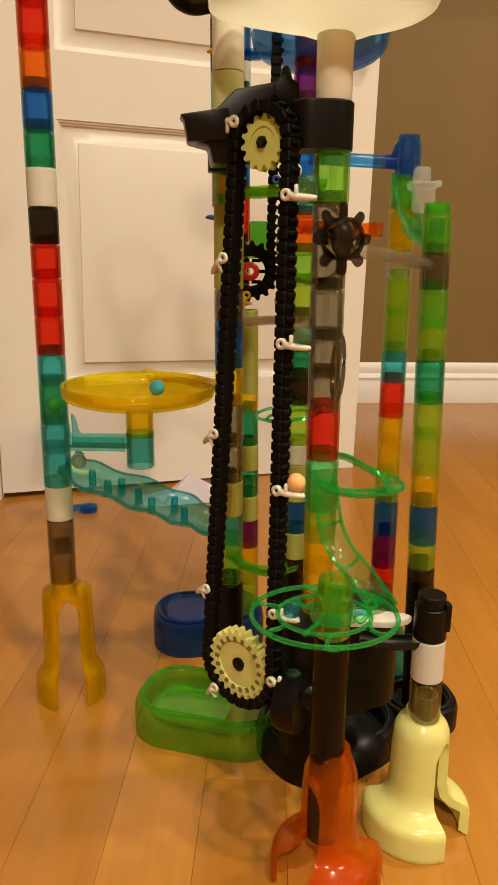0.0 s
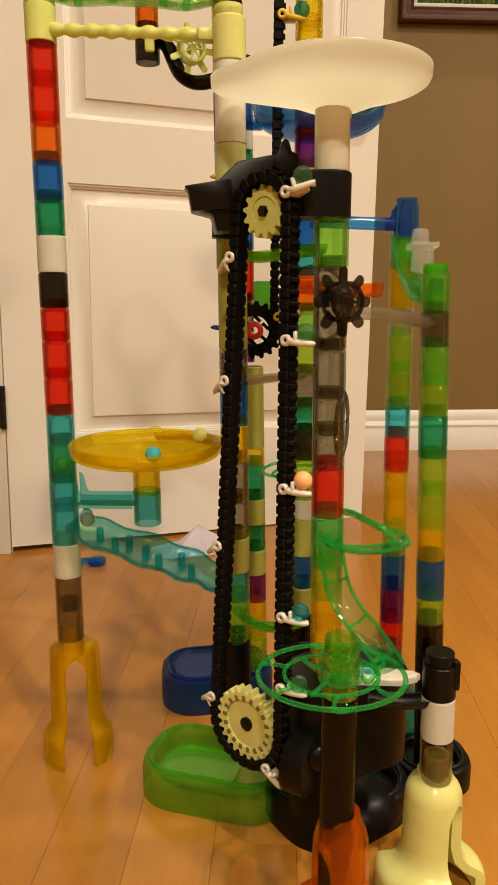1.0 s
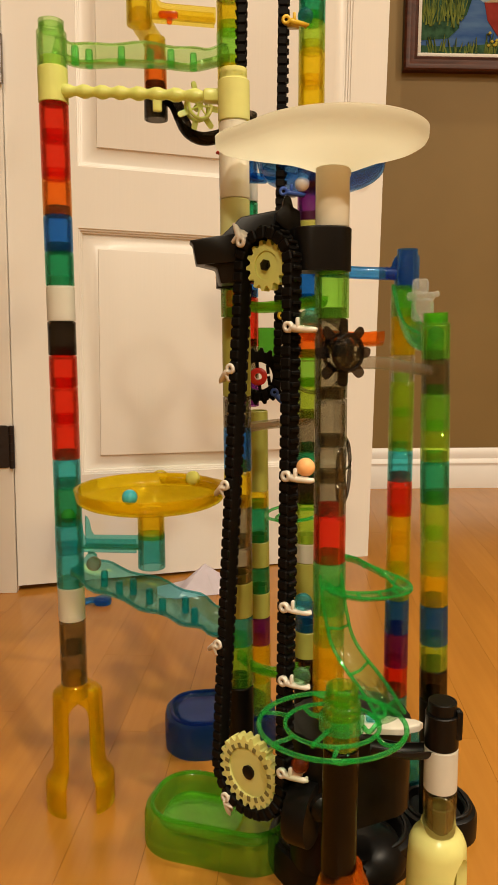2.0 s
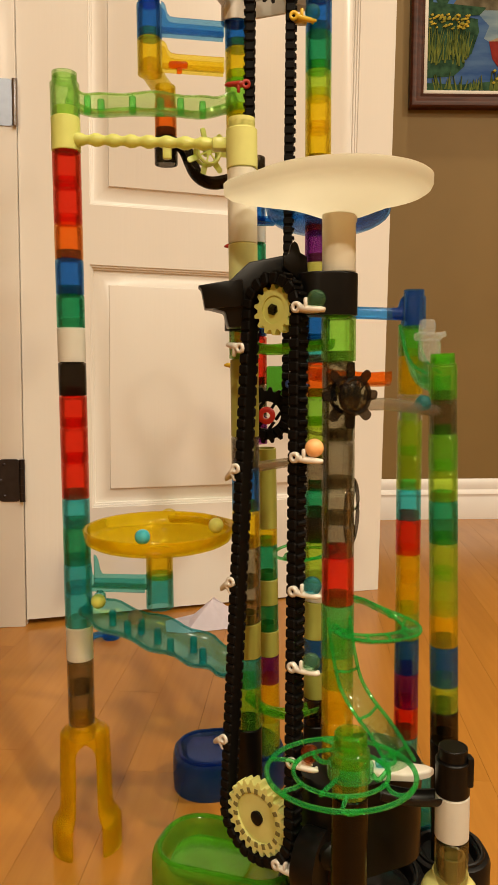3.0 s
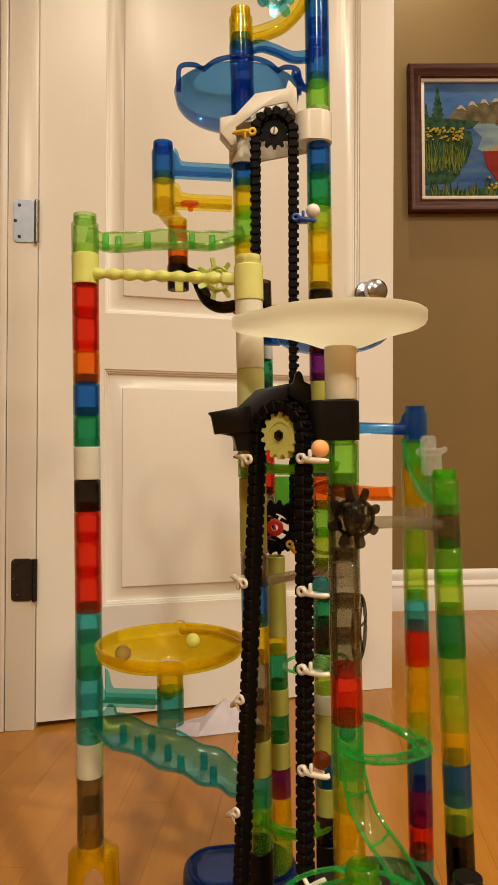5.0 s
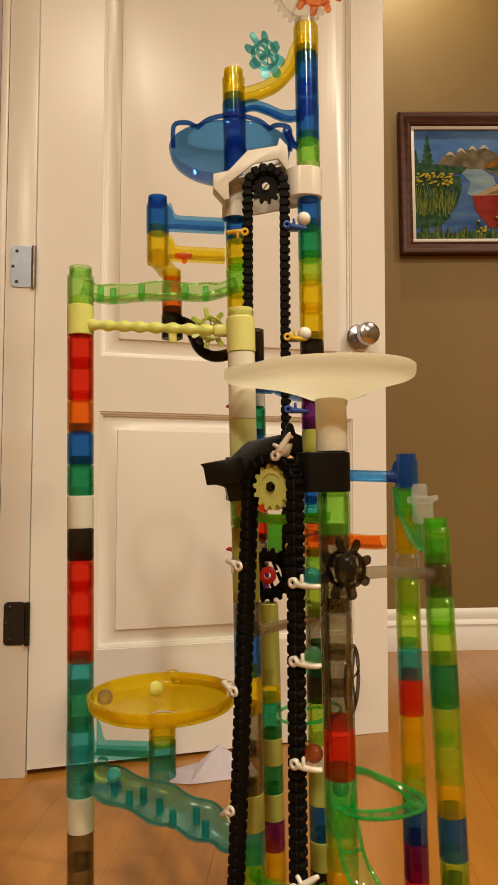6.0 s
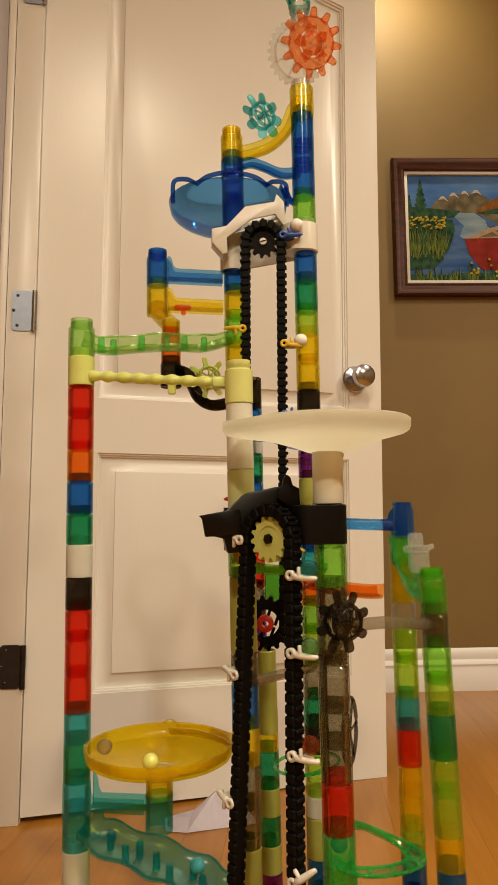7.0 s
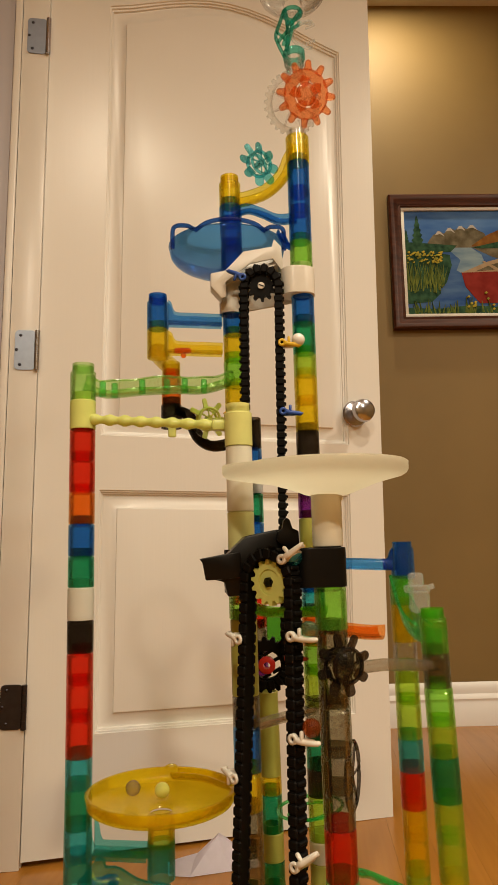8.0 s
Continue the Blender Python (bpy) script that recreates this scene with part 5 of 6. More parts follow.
def spinners():
    """Paddle wheels and the spiked spinner on top."""
    global WHEEL
    ob, WHEEL = paddle_wheel("paddle_wheel", (0.086, 0.606, 0.529), 0.0285, 8, BLACKSMOKE, "dark smoke eight-bladed paddle wheel on the front column", 24, 0.52, 0.0125, 0.014, dome=True)
    hs = thing("wheel_housing", (0.069, 0.638, 0.526), "clear smoke round wheel housing", "toy part")
    part("disc_ring", rod([Vector((0.030 * math.cos(2 * math.pi * k / 40), 0, 0.033 * math.sin(2 * math.pi * k / 40))) for k in range(40)], 0.0020, 6, None, True), SMOKE, hs)
    hs2 = thing("wheel_housing", (0.104, 0.672, 0.415), "smoke round wheel housing seen edge-on", "toy part", turn=66)
    part("disc_ring", rod([Vector((0.031 * math.cos(2 * math.pi * k / 40), 0, 0.031 * math.sin(2 * math.pi * k / 40))) for k in range(40)], 0.0020, 6, None, True), DARKSMOKE, hs2)
    for k in range(6):
        a = math.pi * k / 3
        part("spoke", rod([(0, 0, 0), (0.031 * math.cos(a), 0, 0.031 * math.sin(a))], 0.0012, 6), DARKSMOKE, hs2)
    paddle_wheel("paddle_wheel", (0.042, 0.806, 1.115), 0.029, 8, WHEELTEAL, "see-through teal paddle wheel at the amber chute", 30, 0.50, 0.016, 0.010)
    paddle_wheel("paddle_wheel", (-0.025, 0.868, 0.798), 0.027, 7, PALELIME, "pale cream paddle wheel over the smoke track", 20, 0.50, 0.009, 0.010)
    top = thing("spiked_spinner", (0.1025, 0.790, 1.203), "see-through salmon-orange spiked spinner against a clear disc", "spinner")
    top.matrix_world = pose(0.1025, 0.790, 1.202, 90, 0, 0) @ pose(0, 0, 0, 0, 0, 25) @ pose(0, 0, 0, 28, 0, 0)
    part("rim", lathe([(0.0160, -0.0022), (0.0285, -0.003), (0.0300, 0), (0.0285, 0.003), (0.0160, 0.0022)], 48), SALMON, top)
    part("hub", lathe([(0.002, -0.003), (0.013, -0.003), (0.014, 0.002), (0.008, 0.006), (0.002, 0.007)], 28), SALMON, top)
    for k in range(12):
        a = 2 * math.pi * k / 12 + 0.1
        p = [Vector((r * math.cos(a), r * math.sin(a), 0)) for r in (0.0285, 0.032, 0.0355, 0.0385, 0.0398)]
        part("spike", rod(p, 0.0050, 10, scale=[1.1, 0.92, 0.84, 0.68, 0.25]), SALMON, top)
    for k in range(5):
        a = 2 * math.pi * k / 5
        p = smooth_path([(r * math.cos(a + q), r * math.sin(a + q), 0.001) for r, q in ((0.009, 0.0), (0.014, 0.16), (0.020, 0.0))], 4)
        part("arm", sweep(p, [(-0.0056, -0.0018), (0.0056, -0.0018), (0.0056, 0.0018), (-0.0056, 0.0018)]), SALMON, top)
    hs = thing("clear_housing", (0.092, 0.812, 1.156), "clear plastic disc housing above the amber cup", "toy part")
    part("neck", lathe(tube_profile(0.008, 0.0125, False), 24), CLEAR, hs)
    disc = pose(-0.004, 0, 0.047, 90, 0, 0) @ pose(0, 0, 0, 0, 0, 25) @ pose(0, 0, 0, 28, 0, 0)
    part("disc", toothed_wheel(0.0355, 26, 0.0035, 0.005, 0.029), FROSTCLEAR, hs, at=disc)
    part("disc_web", lathe([(0.003, 0.001), (0.031, 0.001), (0.031, 0.003), (0.003, 0.003)], 36), CLEAR, hs, at=disc)
    for k in range(8):
        a = 2 * math.pi * k / 8
        part("rib", rod([(0.008 * math.cos(a), 0.008 * math.sin(a), 0.004), (0.032 * math.cos(a), 0.032 * math.sin(a), 0.004)], 0.0013, 6), CLEAR, hs, at=disc)
    part("upper_neck", lathe(tube_profile(0.022, 0.0115, False), 24), CLEAR, hs, at=pose(0, 0, 0.082))
    tw = thing("swirl_frame", (0.092, 0.812, 1.258), "teal-green open swirl frame with a clear spiral", "toy part")
    part("clear_collar", lathe(tube_profile(0.009, 0.0134, False), 28), CLEAR, tw)
    part("collar", lathe([(0.0120, 0.008), (0.0142, 0.008), (0.0142, 0.018), (0.0120, 0.019)], 28), FROSTGREEN, tw)
    part("top_ring", rod([Vector((-0.001 + 0.0118 * math.cos(2 * math.pi * k / 28), 0.0118 * math.sin(2 * math.pi * k / 28), 0.074)) for k in range(28)], 0.0026, 8, None, True), FROSTGREEN, tw)
    for pts, w in (([(-0.013, -0.002, 0.010), (-0.022, -0.003, 0.030), (-0.0235, -0.003, 0.040), (-0.018, -0.002, 0.058), (-0.012, 0, 0.076)], 0.0024),
                   ([(-0.011, -0.009, 0.014), (-0.008, -0.010, 0.034), (-0.009, -0.009, 0.056), (-0.011, -0.003, 0.076)], 0.0030),
                   ([(-0.022, -0.004, 0.028), (-0.010, -0.009, 0.040), (0.004, -0.009, 0.050), (0.007, -0.006, 0.056)], 0.0022),
                   ([(-0.022, -0.003, 0.044), (-0.012, -0.008, 0.030), (-0.009, -0.009, 0.020)], 0.0018),
                   ([(-0.009, -0.009, 0.046), (0.000, -0.009, 0.058), (0.008, -0.006, 0.070), (0.010, -0.003, 0.075)], 0.0030)):
        part("strut", rod(smooth_path(pts, 5), w, 8), FROSTGREEN, tw)
    part("web", sweep(smooth_path([(-0.012, -0.006, 0.022), (-0.007, -0.008, 0.040), (-0.004, -0.008, 0.058)], 4), [(-0.005, -0.0009), (0.005, -0.0009), (0.005, 0.0009), (-0.005, 0.0009)], up=Vector((0, 1, 0))), FROSTGREEN, tw)
    spiral = [Vector((0.011 + 0.013 * math.cos(a), 0.010 * math.sin(a), 0.026 + 0.0058 * a)) for a in [math.pi * k / 10 for k in range(28)]]
    part("spiral", rod(spiral, 0.0024, 8), FROSTCLEAR, tw)
    for k in range(3):
        part("spiral_fin", rod([(0.016, -0.004, 0.028 + 0.022 * k), (0.028, -0.004, 0.034 + 0.022 * k)], 0.0016, 6), FROSTCLEAR, tw)
    bowl("funnel_bowl", 0.092, 0.812, 1.372, 0.045, 0.028, CLEAR, "clear funnel bowl at the very top of the tower", 0.006)


# ---------------------------------------------------------------- chain lifts
SPEED = 0.0520


class Loop:
    """A chain round two wheels: bottom and top centres, radii and the lateral direction u."""

    def __init__(self, bottom, top, rb, rt, u):
        self.b, self.rb, self.rt = Vector(bottom), rb, rt
        self.w = (Vector(top) - self.b)
        self.D = self.w.length
        self.w.normalize()
        self.v = Vector((*u, 0)).normalized()
        self.v = (self.v - self.w * self.v.dot(self.w)).normalized()
        self.n = self.v.cross(self.w)
        self.al = math.asin((rb - rt) / self.D)
        self.L = math.sqrt(self.D ** 2 - (rb - rt) ** 2)
        self.top_arc = rt * (math.pi - 2 * self.al)
        self.bot_arc = rb * (math.pi + 2 * self.al)
        self.total = 2 * self.L + self.top_arc + self.bot_arc

    def place_at(self, s):
        """Pose at s metres from the foot of the rising strand: x outwards, z along the chain."""
        s %= self.total
        al = self.al
        if s < self.L:
            a = al
            o = Vector((self.rb * math.cos(a), self.rb * math.sin(a))) + s * Vector((-math.sin(a), math.cos(a)))
        elif s < self.L + self.top_arc:
            a = al + (s - self.L) / self.rt
            o = Vector((self.rt * math.cos(a), self.D + self.rt * math.sin(a)))
        elif s < 2 * self.L + self.top_arc:
            a = math.pi - al
            k = s - self.L - self.top_arc
            o = Vector((self.rt * math.cos(a), self.D + self.rt * math.sin(a))) + k * Vector((-math.sin(a), math.cos(a)))
        else:
            a = math.pi - al + (s - 2 * self.L - self.top_arc) / self.rb
            o = Vector((self.rb * math.cos(a), self.rb * math.sin(a)))
        place = self.b + self.v * o.x + self.w * o.y
        out = self.v * math.cos(a) + self.w * math.sin(a)
        along = -self.v * math.sin(a) + self.w * math.cos(a)
        m = Matrix((out, along.cross(out), along)).transposed().to_4x4()
        return Matrix.Translation(place) @ m


FRONT = Loop((0.011, 0.629, 0.139), (0.024, 0.628, 0.602), 0.0385, 0.0262, (0.70, -0.71))
REAR = Loop((0.038, 0.815, 0.498), (0.040, 0.797, 0.950), 0.0215, 0.0208, (0.987, -0.16))


def link_mesh(pitch, w):
    """Two plates, a bush and a ridge on the outside."""
    bm = bmesh.new()
    for y in (-w / 2, w / 2):
        box((0.0100, 0.0030, pitch * 0.84), (0, y, 0), 0.0012, bm, segs=1)
    box((0.0072, w * 0.96, pitch * 1.03), (0.0, 0, 0), 0, bm)
    box((0.0040, w * 0.84, pitch * 0.36), (0.0050, 0, pitch * 0.10), 0.0008, bm, segs=1)
    me = bpy.data.meshes.new("chain_link")
    bm.to_mesh(me)
    bm.free()
    me.materials.append(RUBBER)
    return me


def holder_mesh(length, mat, w):
    """Lug with an eye, a bent arm and a thumb."""
    bm = bmesh.new()
    lathe([(0.0018, -0.0020), (0.0048, -0.0020), (0.0048, 0.0020), (0.0018, 0.0020)], 14, True, bm, pose(0.0035, -w * 0.62, 0.0005, 90, 0, 0))
    rod([(0.0060, -w * 0.60, 0.0), (0.012, -w * 0.45, -0.0010), (0.020, -w * 0.22, -0.0016), (length - 0.004, -w * 0.1, -0.0018), (length - 0.001, -w * 0.05, -0.0014)], 0.0025, 8, bm, scale=[1.25, 1.25, 1.1, 0.95, 0.4])
    box((0.013, w * 0.95, 0.0034), (0.0105, 0, -0.0022), 0.0010, bm, segs=1)
    box((0.0034, 0.0040, 0.0105), (0.0118, -w * 0.50, 0.0030), 0.0010, bm, segs=1)
    box((0.0030, w * 0.60, 0.0040), (length - 0.005, 0, -0.0020), 0.0010, bm, segs=1)
    bmesh.ops.recalc_face_normals(bm, faces=bm.faces)
    me = bpy.data.meshes.new("holder_arm")
    bm.to_mesh(me)
    bm.free()
    me.materials.append(mat)
    me.shade_smooth()
    return me


def lift(loop, count, width, label, arms):
    """Chain with its links and arms. arms: (place on the loop at 0 s, material, length). Returns what motions() keys."""
    ob = thing("chain_loop", loop.b, label, "drive chain", "drive chains")
    pitch = loop.total / count
    me = link_mesh(pitch, width)
    back = ob.matrix_world.inverted()
    keyed = []
    taken = {round((s % loop.total) / pitch) % count: (mat, ln) for s, mat, ln in arms}
    for k in range(count):
        o = new("chain_link", me)
        o.parent = ob
        keyed.append((o, k * pitch))
        if k in taken:
            mat, ln = taken[k]
            arm = new("holder_arm", holder_mesh(ln, mat, width))
            arm.parent = o
            if 0.44 < (k * pitch) / loop.total < 0.88 and mat is BONE:
                arm.matrix_basis = pose(0, 0, 0, 0, -42, 0)  # empty arms sag on the way down
            arm["label"] = "marble holder arm"
    return ob, back, keyed


def wheels():
    """Sprockets of both lifts; returned with axis poses for motions()."""
    out = []
    sp = thing("bottom_sprocket", FRONT.b, "cream-yellow toothed sprocket wheel at the foot of the lift", "sprocket", "sprockets")
    bm = toothed_wheel(0.0305, 24, 0.0046, 0.011, 0.0238)
    w = part("rim", bm, CREAM, sp)
    part("web", lathe([(0.004, 0.002), (0.0245, 0.002), (0.0245, 0.0078), (0.0165, 0.0090), (0.004, 0.0085)], 36), CREAM, w)
    # dark tiles on the rim paint the shade of its recessed pockets
    for k in range(18):
        a = 2 * math.pi * k / 18
        part("pocket", box((0.0052, 0.0042, 0.0012), (0, 0, 0), 0.0004, segs=1), SHADEWELL, w, at=pose(0.0256 * math.cos(a), 0.0256 * math.sin(a), 0.0108, 0, 0, math.degrees(a)))
    part("axle", lathe([(0, 0.0086), (0.0062, 0.0086), (0.0066, 0.0110), (0.004, 0.0122), (0, 0.0124)], 20, False), BLACK, w)
    out.append((w, sp, FRONT, FRONT.b, 0.0385, 1))
    tp = thing("top_sprocket", FRONT.b + FRONT.w * FRONT.D, "pale lime sprocket wheel in the black bracket", "sprocket", "sprockets")
    w2 = part("rim", toothed_wheel(0.0175, 14, 0.0040, 0.008, 0.012), PALELIME, tp)
    part("web", lathe([(0.004, 0.002), (0.0122, 0.002), (0.0122, 0.0065), (0.004, 0.0075)], 30), PALELIME, w2)
    part("axle", lathe([(0, 0.0075), (0.0050, 0.0075), (0.0050, 0.0098), (0, 0.0100)], 6, False), DARKSMOKE, w2)
    out.append((w2, tp, FRONT, FRONT.b + FRONT.w * FRONT.D, 0.0262, 1))
    rs = thing("rear_gear", REAR.b, "black gear wheel with a red hub", "gear", "sprockets")
    w3 = part("rim", toothed_wheel(0.0275, 18, 0.0045, 0.008, 0.016), RUBBER, rs)
    part("red_hub", lathe([(0.0040, 0.001), (0.0095, 0.001), (0.0100, 0.0105), (0.0070, 0.0125), (0.0040, 0.0125)], 24), REDHUB, w3)
    for k in range(6):
        a = math.pi * k / 3
        part("spoke", box((0.010, 0.0035, 0.006), (0.0130 * math.cos(a), 0.0130 * math.sin(a), 0.004), 0, None, None), RUBBER, w3)
    out.append((w3, rs, REAR, REAR.b, 0.0215, 1))
    rt = thing("rear_top_sprocket", REAR.b + REAR.w * REAR.D, "black sprocket with a white slotted axle", "sprocket", "sprockets")
    w4 = part("rim", toothed_wheel(0.0135, 11, 0.0045, 0.008, 0.004), RUBBER, rt)
    part("axle", lathe([(0, 0.008), (0.0042, 0.008), (0.0042, 0.0105), (0, 0.0108)], 16, False), BONE, w4)
    part("slot", box((0.0012, 0.0070, 0.0006), (0, 0, 0.0110), 0), BLACK, w4)
    out.append((w4, rt, REAR, REAR.b + REAR.w * REAR.D, 0.0208, 1))
    return out


def brackets():
    """Black head of the front lift and the white head of the rear lift: side cheeks, trough and column clamps."""
    bk = thing("lift_bracket", (0, 0, 0), "black plastic lift head clamped to two columns", "lift bracket", "lift brackets")

    def plate(name, prof, y0, y1, mat, parent, bev=0.0016):
        bm = bmesh.new()
        a = [bm.verts.new((x, y0, z)) for x, z in prof]
        b = [bm.verts.new((x, y1, z)) for x, z in prof]
        n = len(prof)
        bm.faces.new(a)
        bm.faces.new(b[::-1])
        for k in range(n):
            bm.faces.new((a[k], a[(k + 1) % n], b[(k + 1) % n], b[k]))
        bmesh.ops.recalc_face_normals(bm, faces=bm.faces)
        bmesh.ops.bevel(bm, geom=bm.edges[:], offset=bev, segments=2, affect="EDGES", profile=0.5)
        return part(name, bm, mat, parent)
    plate("back_cheek", [(-0.014, 0.588), (-0.017, 0.602), (-0.034, 0.606), (-0.036, 0.622), (-0.016, 0.626), (0.004, 0.645), (0.034, 0.651), (0.052, 0.650), (0.055, 0.598), (0.036, 0.592)], 0.650, 0.690, BLACK, bk)
    plate("tray_tip", [(-0.035, 0.604), (-0.038, 0.621), (-0.041, 0.624), (-0.018, 0.628), (-0.002, 0.630), (0.000, 0.606)], 0.646, 0.672, BLACK, bk, 0.001)
    part("right_clamp", slab(round_rect(0.050, 0.040, 0.016, 6), 0.597, 0.633, 0.0016), BLACK, bk, at=pose(0.0705, 0.630, 0))
    plate("hood", [(0.0330, 0.640), (0.0335, 0.648), (0.0385, 0.652), (0.0400, 0.6595), (0.0430, 0.6620), (0.0460, 0.6595), (0.0480, 0.652), (0.0540, 0.649), (0.0550, 0.630), (0.0480, 0.628)], 0.640, 0.649, BLACK, bk, 0.0008)
    part("left_clamp", lathe([(0.0140, 0.588), (0.0172, 0.588), (0.0172, 0.632), (0.0140, 0.632)], 30), BLACK, bk, at=pose(XC1[0], XC1[1], 0))
    wk = thing("lift_bracket", (0, 0, 0), "off-white plastic lift head with a sloping trough", "lift bracket", "lift brackets")
    plate("back_wall", [(-0.021, 0.976), (-0.021, 0.958), (-0.008, 0.942), (-0.008, 0.930), (0.018, 0.929), (0.084, 0.942), (0.084, 0.978), (0.071, 0.977), (0.069, 1.010), (0.060, 1.019), (0.056, 1.010), (0.020, 1.003), (-0.003, 0.979)], 0.834, 0.838, BONE, wk, 0.0008)
    plate("front_wall", [(-0.021, 0.972), (-0.003, 0.976), (0.020, 1.001), (0.056, 1.008), (0.059, 1.018), (0.068, 1.008), (0.070, 0.978), (0.066, 0.979), (0.057, 0.992), (0.028, 0.985), (-0.003, 0.961), (-0.002, 0.942), (-0.008, 0.940), (-0.021, 0.955)], 0.812, 0.815, BONE, wk, 0.0008)
    plate("end_wall", [(-0.0212, 0.973), (-0.0212, 0.955), (-0.008, 0.940), (-0.006, 0.944), (-0.0185, 0.957), (-0.0185, 0.973)], 0.8155, 0.8335, BONE, wk, 0.0005)
    plate("right_wall", [(0.0665, 0.980), (0.0650, 1.006), (0.0590, 1.016), (0.0610, 1.017), (0.0675, 1.008), (0.0690, 0.980)], 0.8155, 0.8335, BONE, wk, 0.0005)
    part("trough_floor", sweep([Vector((0.062, 0.8245, 0.986)), Vector((0.026, 0.8245, 0.974)), Vector((-0.018, 0.8245, 0.962))], [(-0.009, -0.001), (0.009, -0.001), (0.009, 0.001), (-0.009, 0.001)]), BONE, wk)
    part("left_clamp", lathe([(0.0140, 0.929), (0.0156, 0.929), (0.0156, 0.952), (0.0140, 0.952)], 30), BONE, wk, at=pose(XC2[0], XC2[1], 0))
    part("right_clamp", slab(round_rect(0.042, 0.033, 0.0155, 7), 0.943, 0.977, 0.001), BONE, wk, at=pose(0.0875, 0.811, 0))


room()
door()
jamb()
picture()
floor_litter()
columns()
feet_and_bases()
bowls_and_tracks()
ring_tracks()
spinners()
brackets()
WHEELS = wheels()

ARMS_FRONT = [(s, BONE, 0.028) for s in (0.421, 0.305, 0.1825, 0.065, -0.002, -0.084, 0.938, 0.782, 0.628, 0.525)]
ARMS_REAR = [(0.258, YELLOWARM, 0.028), (0.094, BLUEARM, 0.028), (-0.040, YELLOWARM, 0.028), (-0.124, BLUEARM, 0.028), (0.627, DARKRED, 0.028), (0.46, DARKRED, 0.028), (0.76, YELLOWARM, 0.028)]
CHAIN_FRONT = lift(FRONT, 118, 0.0134, "long black plastic ladder chain with white marble holders", ARMS_FRONT)
CHAIN_REAR = lift(REAR, 112, 0.0138, "upper black plastic ladder chain with coloured marble holders", ARMS_REAR)
planks()

# marbles that ride the chains: loop, place at 0 s, material, label
RIDERS = [
    (FRONT, 0.421, MARBLE_GREEN, "pale green glass marble on a holder arm"),
    (FRONT, 0.305, MARBLE_GREEN, "pale green glass marble on a holder arm"),
    (FRONT, 0.1825, MARBLE_ORANGE, "opaque peach-orange marble on a holder arm"),
    (FRONT, 0.065, MARBLE_TEAL, "teal glass marble on a holder arm"),
    (FRONT, -0.002, MARBLE_GREEN, "pale green glass marble on a holder arm"),
    (FRONT, -0.084, MARBLE_RED, "amber-red glass marble on a holder arm"),
    (REAR, 0.258, MARBLE_TEAL, "teal glass marble on a yellow holder arm"),
    (REAR, 0.094, MARBLE_WHITE, "opaque white marble on a blue holder arm"),
    (REAR, -0.040, MARBLE_WHITE, "opaque white marble on a yellow holder arm"),
]


def motions():
    times = [0.5 * k for k in range(17)]
    for loop, (ob, back, keyed) in ((FRONT, CHAIN_FRONT), (REAR, CHAIN_REAR)):
        for o, s0 in keyed:
            walk(o, [(t, back @ loop.place_at(s0 + SPEED * t)) for t in times])
    for w, holder, loop, centre, r, sign in WHEELS:
        face = Matrix((loop.v, loop.w, loop.v.cross(loop.w))).transposed().to_4x4()
        rows = []
        for t in times:
            a = math.degrees(SPEED * t / r)
            rows.append((t, face @ pose(0, 0, -0.006, 0, 0, a)))
        walk(w, rows)
    for loop, s0, mat, label in RIDERS:
        mb = marble("marble", mat, label)
        rows = []
        fine = [0.25 * k for k in range(33)]
        for t in fine:
            s = s0 + SPEED * t
            if s > loop.L + 0.012:
                p = loop.place_at(loop.L + 0.012).translation
                k = min(1.0, (s - loop.L - 0.012) / 0.05)
                goal = loop.b + loop.w * (loop.D + 0.018) - loop.v * 0.020 - loop.n * 0.022
                p = (p + loop.v * 0.010 * (1 - k) + Vector((0, 0, 0.012))).lerp(goal, k)
            else:
                m = loop.place_at(max(s, -0.015))
                p = m @ Vector((0.0175 if loop is FRONT else 0.023, 0, 0.0082))
                if s < 0.0:
                    p += (Vector((0.030, 0.030, -0.012)) if loop is FRONT else Vector((0.0, 0.03, -0.01))) * min(1.0, -s / 0.012)
            rows.append((t, Matrix.Translation(p) @ pose(0, 0, 0, 0, 60 * t, 0)))
        walk(mb, rows)
    # the front paddle wheel is struck by a marble and spins
    turn = [(0.0, 0), (3.2, 0), (3.3, -40), (3.4, -110), (3.5, -185), (3.6, -260), (3.7, -330), (3.8, -395), (3.9, -450), (4.0, -500), (4.1, -540), (4.2, -570), (4.4, -600), (4.8, -615), (8.0, -615)]
    walk(WHEEL, [(t, pose(0, 0, 0, 0, 0, a)) for t, a in turn])
    mb = marble("marble", MARBLE_TEAL, "green glass marble rolling through the smoke pipe")
    walk(mb, [(t, pose(*p)) for t, p in ((0.0, (0.208, 0.722, 0.545)), (2.6, (0.208, 0.722, 0.545)), (2.9, (0.204, 0.716, 0.516)), (3.0, (0.180, 0.698, 0.517)), (3.2, (0.118, 0.654, 0.520)),
                                        (3.3, (0.098, 0.636, 0.520)), (3.5, (0.084, 0.632, 0.48)), (3.8, (0.083, 0.631, 0.40)), (4.1, (0.083, 0.631, 0.33)), (8.0, (0.083, 0.631, 0.33)))])
    bowl_marbles()


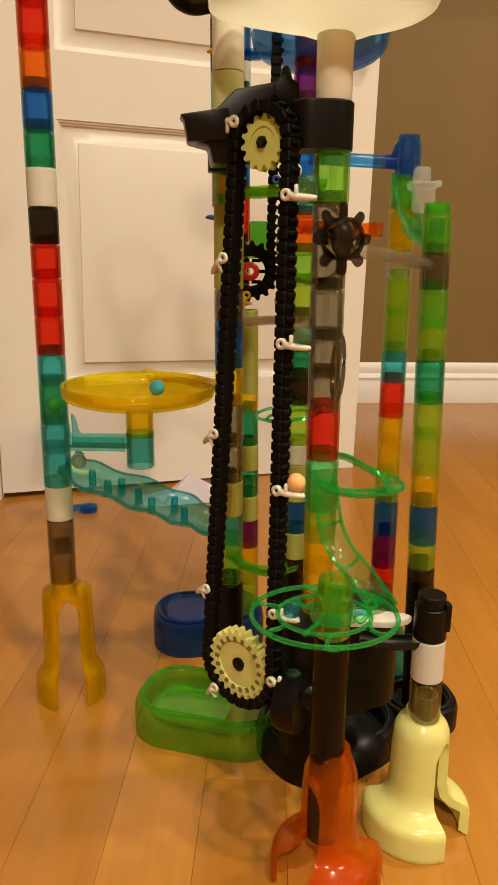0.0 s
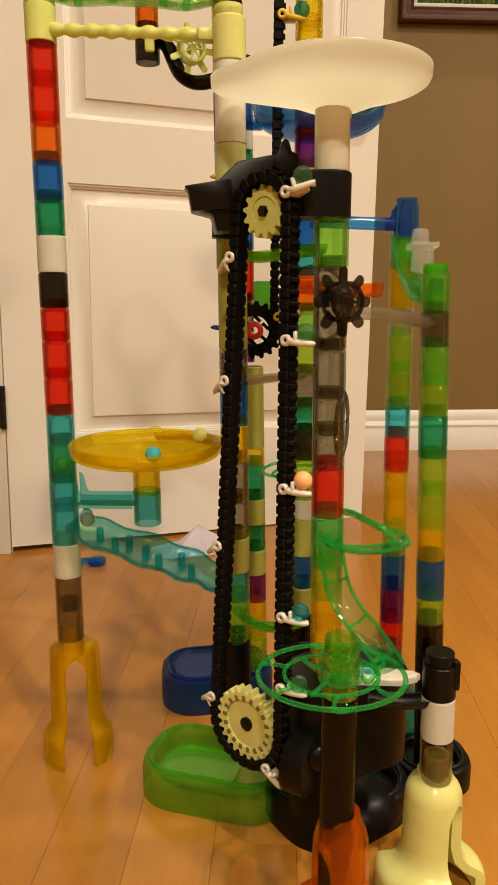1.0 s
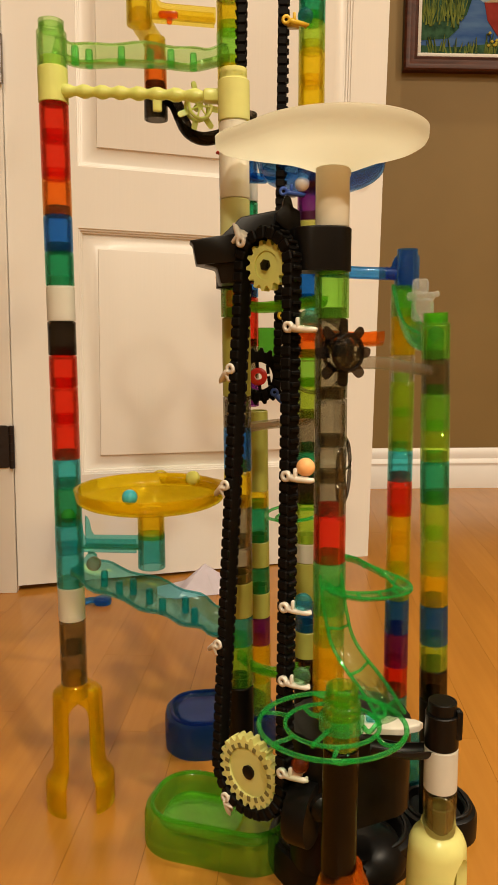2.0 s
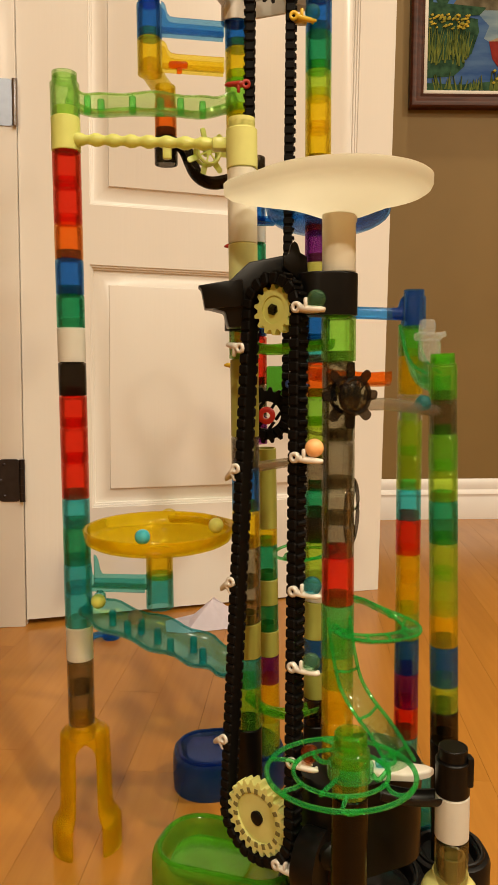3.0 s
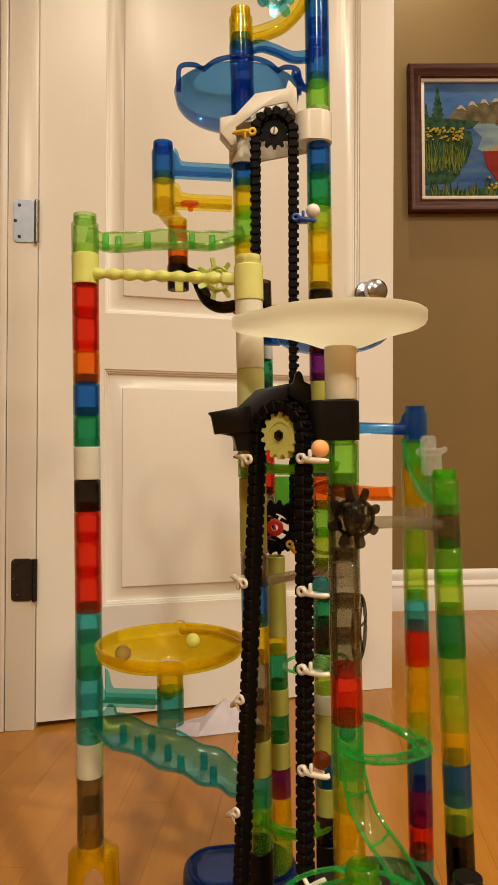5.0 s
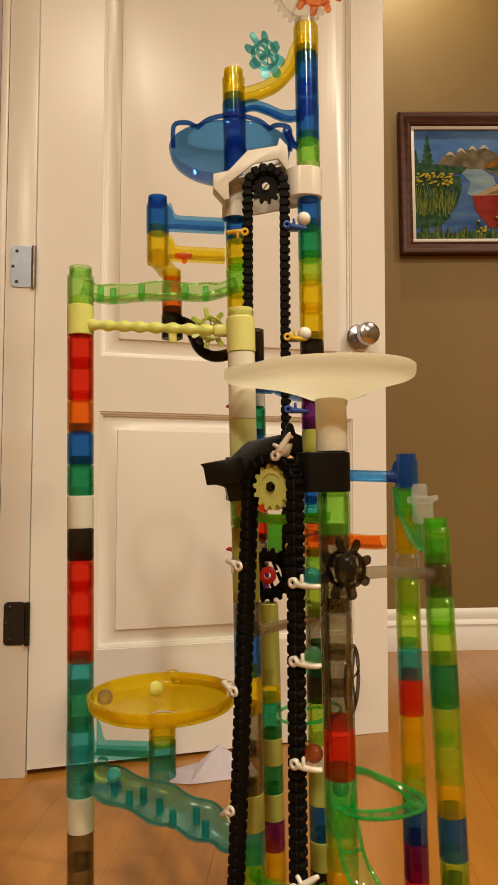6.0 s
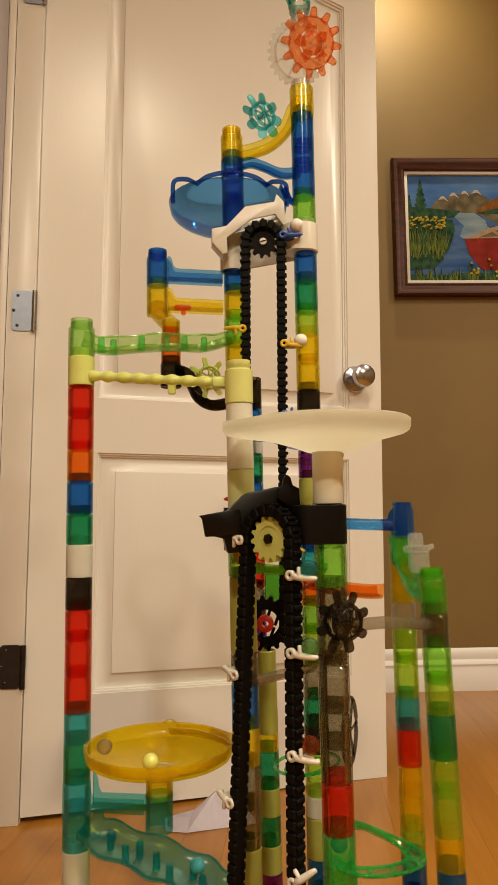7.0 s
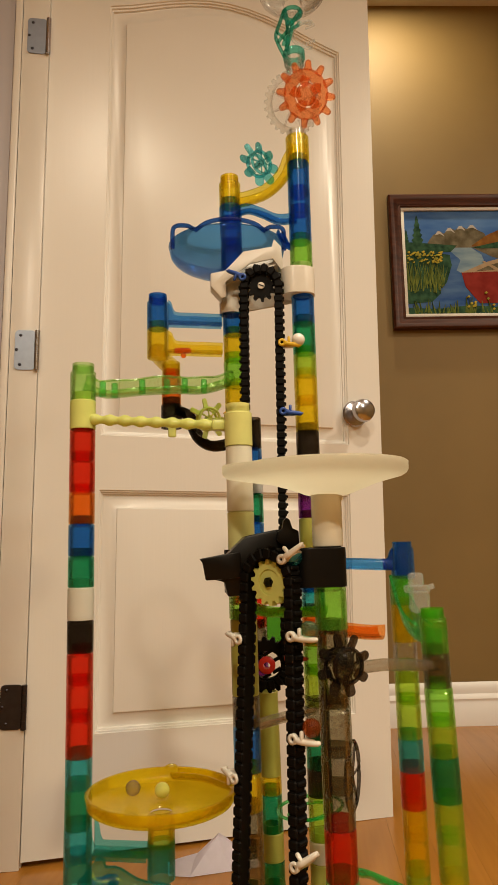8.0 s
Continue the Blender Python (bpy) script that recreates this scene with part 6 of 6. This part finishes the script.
def bowl_marbles():
    """Marbles circling in the amber bowl and rolling down the teal chute."""
    c = Vector((-0.082, 0.742, 0.0))

    def at(radius, deg):
        z = 0.379 + 0.014 * (radius / 0.07) ** 2
        return (c.x + radius * math.cos(radians(deg)), c.y + radius * math.sin(radians(deg)), z)

    def spin(mat, label, rows):
        mb = marble("marble", mat, label)
        walk(mb, [(t, pose(*p)) for t, p in rows])

    def between(knots, t):
        for (t0, a0), (t1, a1) in zip(knots, knots[1:]):
            if t <= t1:
                return a0 + (a1 - a0) * (t - t0) / (t1 - t0)
        return knots[-1][1]

    def circling(t0, t1, turn, radius):
        """turn and radius: (time, degrees) and (time, metres)."""
        n = round((t1 - t0) / 0.05)
        return [(round(t0 + 0.05 * k, 2), at(between(radius, t0 + 0.05 * k), between(turn, t0 + 0.05 * k))) for k in range(n + 1)]

    spin(MARBLE_BLUE, "light blue marble rolling in the amber bowl",
         circling(0.0, 4.45, [(0.0, -312), (1.7, 708), (3.22, 1800), (4.5, 2824)], [(0.0, 0.027), (1.7, 0.024), (3.2, 0.017), (4.0, 0.009), (4.5, 0.004)])
         + [(4.6, (c.x, c.y, 0.365)), (4.9, (c.x, c.y, 0.335)), (5.3, (-0.120, 0.758, 0.336)), (5.6, (-0.160, 0.778, 0.318)), (6.0, (-0.135, 0.773, 0.294)), (6.2, (-0.116, 0.770, 0.287)), (6.3, (-0.083, 0.764, 0.277)),
            (6.5, (-0.080, 0.763, 0.276)), (6.7, (-0.053, 0.754, 0.266)), (7.0, (-0.043, 0.750, 0.263)), (7.4, (-0.020, 0.742, 0.254)), (7.7, (0.004, 0.722, 0.23)), (8.0, (0.006, 0.722, 0.20))])
    spin(MARBLE_LIME, "pale lime marble circling in the amber bowl", [(0.0, (0.004, 0.720, 0.41)), (0.85, (0.000, 0.728, 0.408))]
         + circling(1.0, 8.0, [(1.0, 25), (1.3, 180), (3.0, 720), (3.97, 1080), (5.8, 1800), (6.5, 2160), (7.2, 2520), (7.84, 2880), (8.0, 2970)],
                    [(1.0, 0.062), (3.0, 0.059), (4.0, 0.046), (4.5, 0.032), (5.8, 0.037), (7.2, 0.032), (8.0, 0.024)]))
    spin(MARBLE_CLEAR, "clear amber marble circling in the amber bowl", [(0.0, (0.004, 0.720, 0.43)), (4.35, (0.000, 0.728, 0.408))]
         + circling(4.5, 8.0, [(4.5, 20), (4.7, 125), (5.97, 540), (6.49, 720), (7.0, 900), (7.55, 1080), (8.0, 1220)], [(4.5, 0.062), (5.97, 0.058), (6.49, 0.063), (7.0, 0.056), (7.55, 0.047), (8.0, 0.040)]))
    spin(MARBLE_CLEAR, "clear marble resting in the teal chute", [(0.0, (-0.148, 0.775, 0.300)), (1.5, (-0.147, 0.775, 0.299)), (3.0, (-0.110, 0.768, 0.284)), (3.5, (-0.058, 0.756, 0.266)), (4.0, (-0.012, 0.738, 0.250)), (4.3, (0.004, 0.722, 0.22)), (8.0, (0.006, 0.722, 0.18))])
    spin(MARBLE_LIME, "lime marble rolling down the teal chute", [(0.0, (-0.172, 0.783, 0.36)), (2.5, (-0.172, 0.783, 0.34)), (3.0, (-0.150, 0.776, 0.300)), (3.5, (-0.106, 0.768, 0.282)), (4.0, (-0.058, 0.756, 0.265)), (4.4, (-0.018, 0.740, 0.252)), (4.8, (0.004, 0.722, 0.22)), (8.0, (0.006, 0.722, 0.16))])


motions()
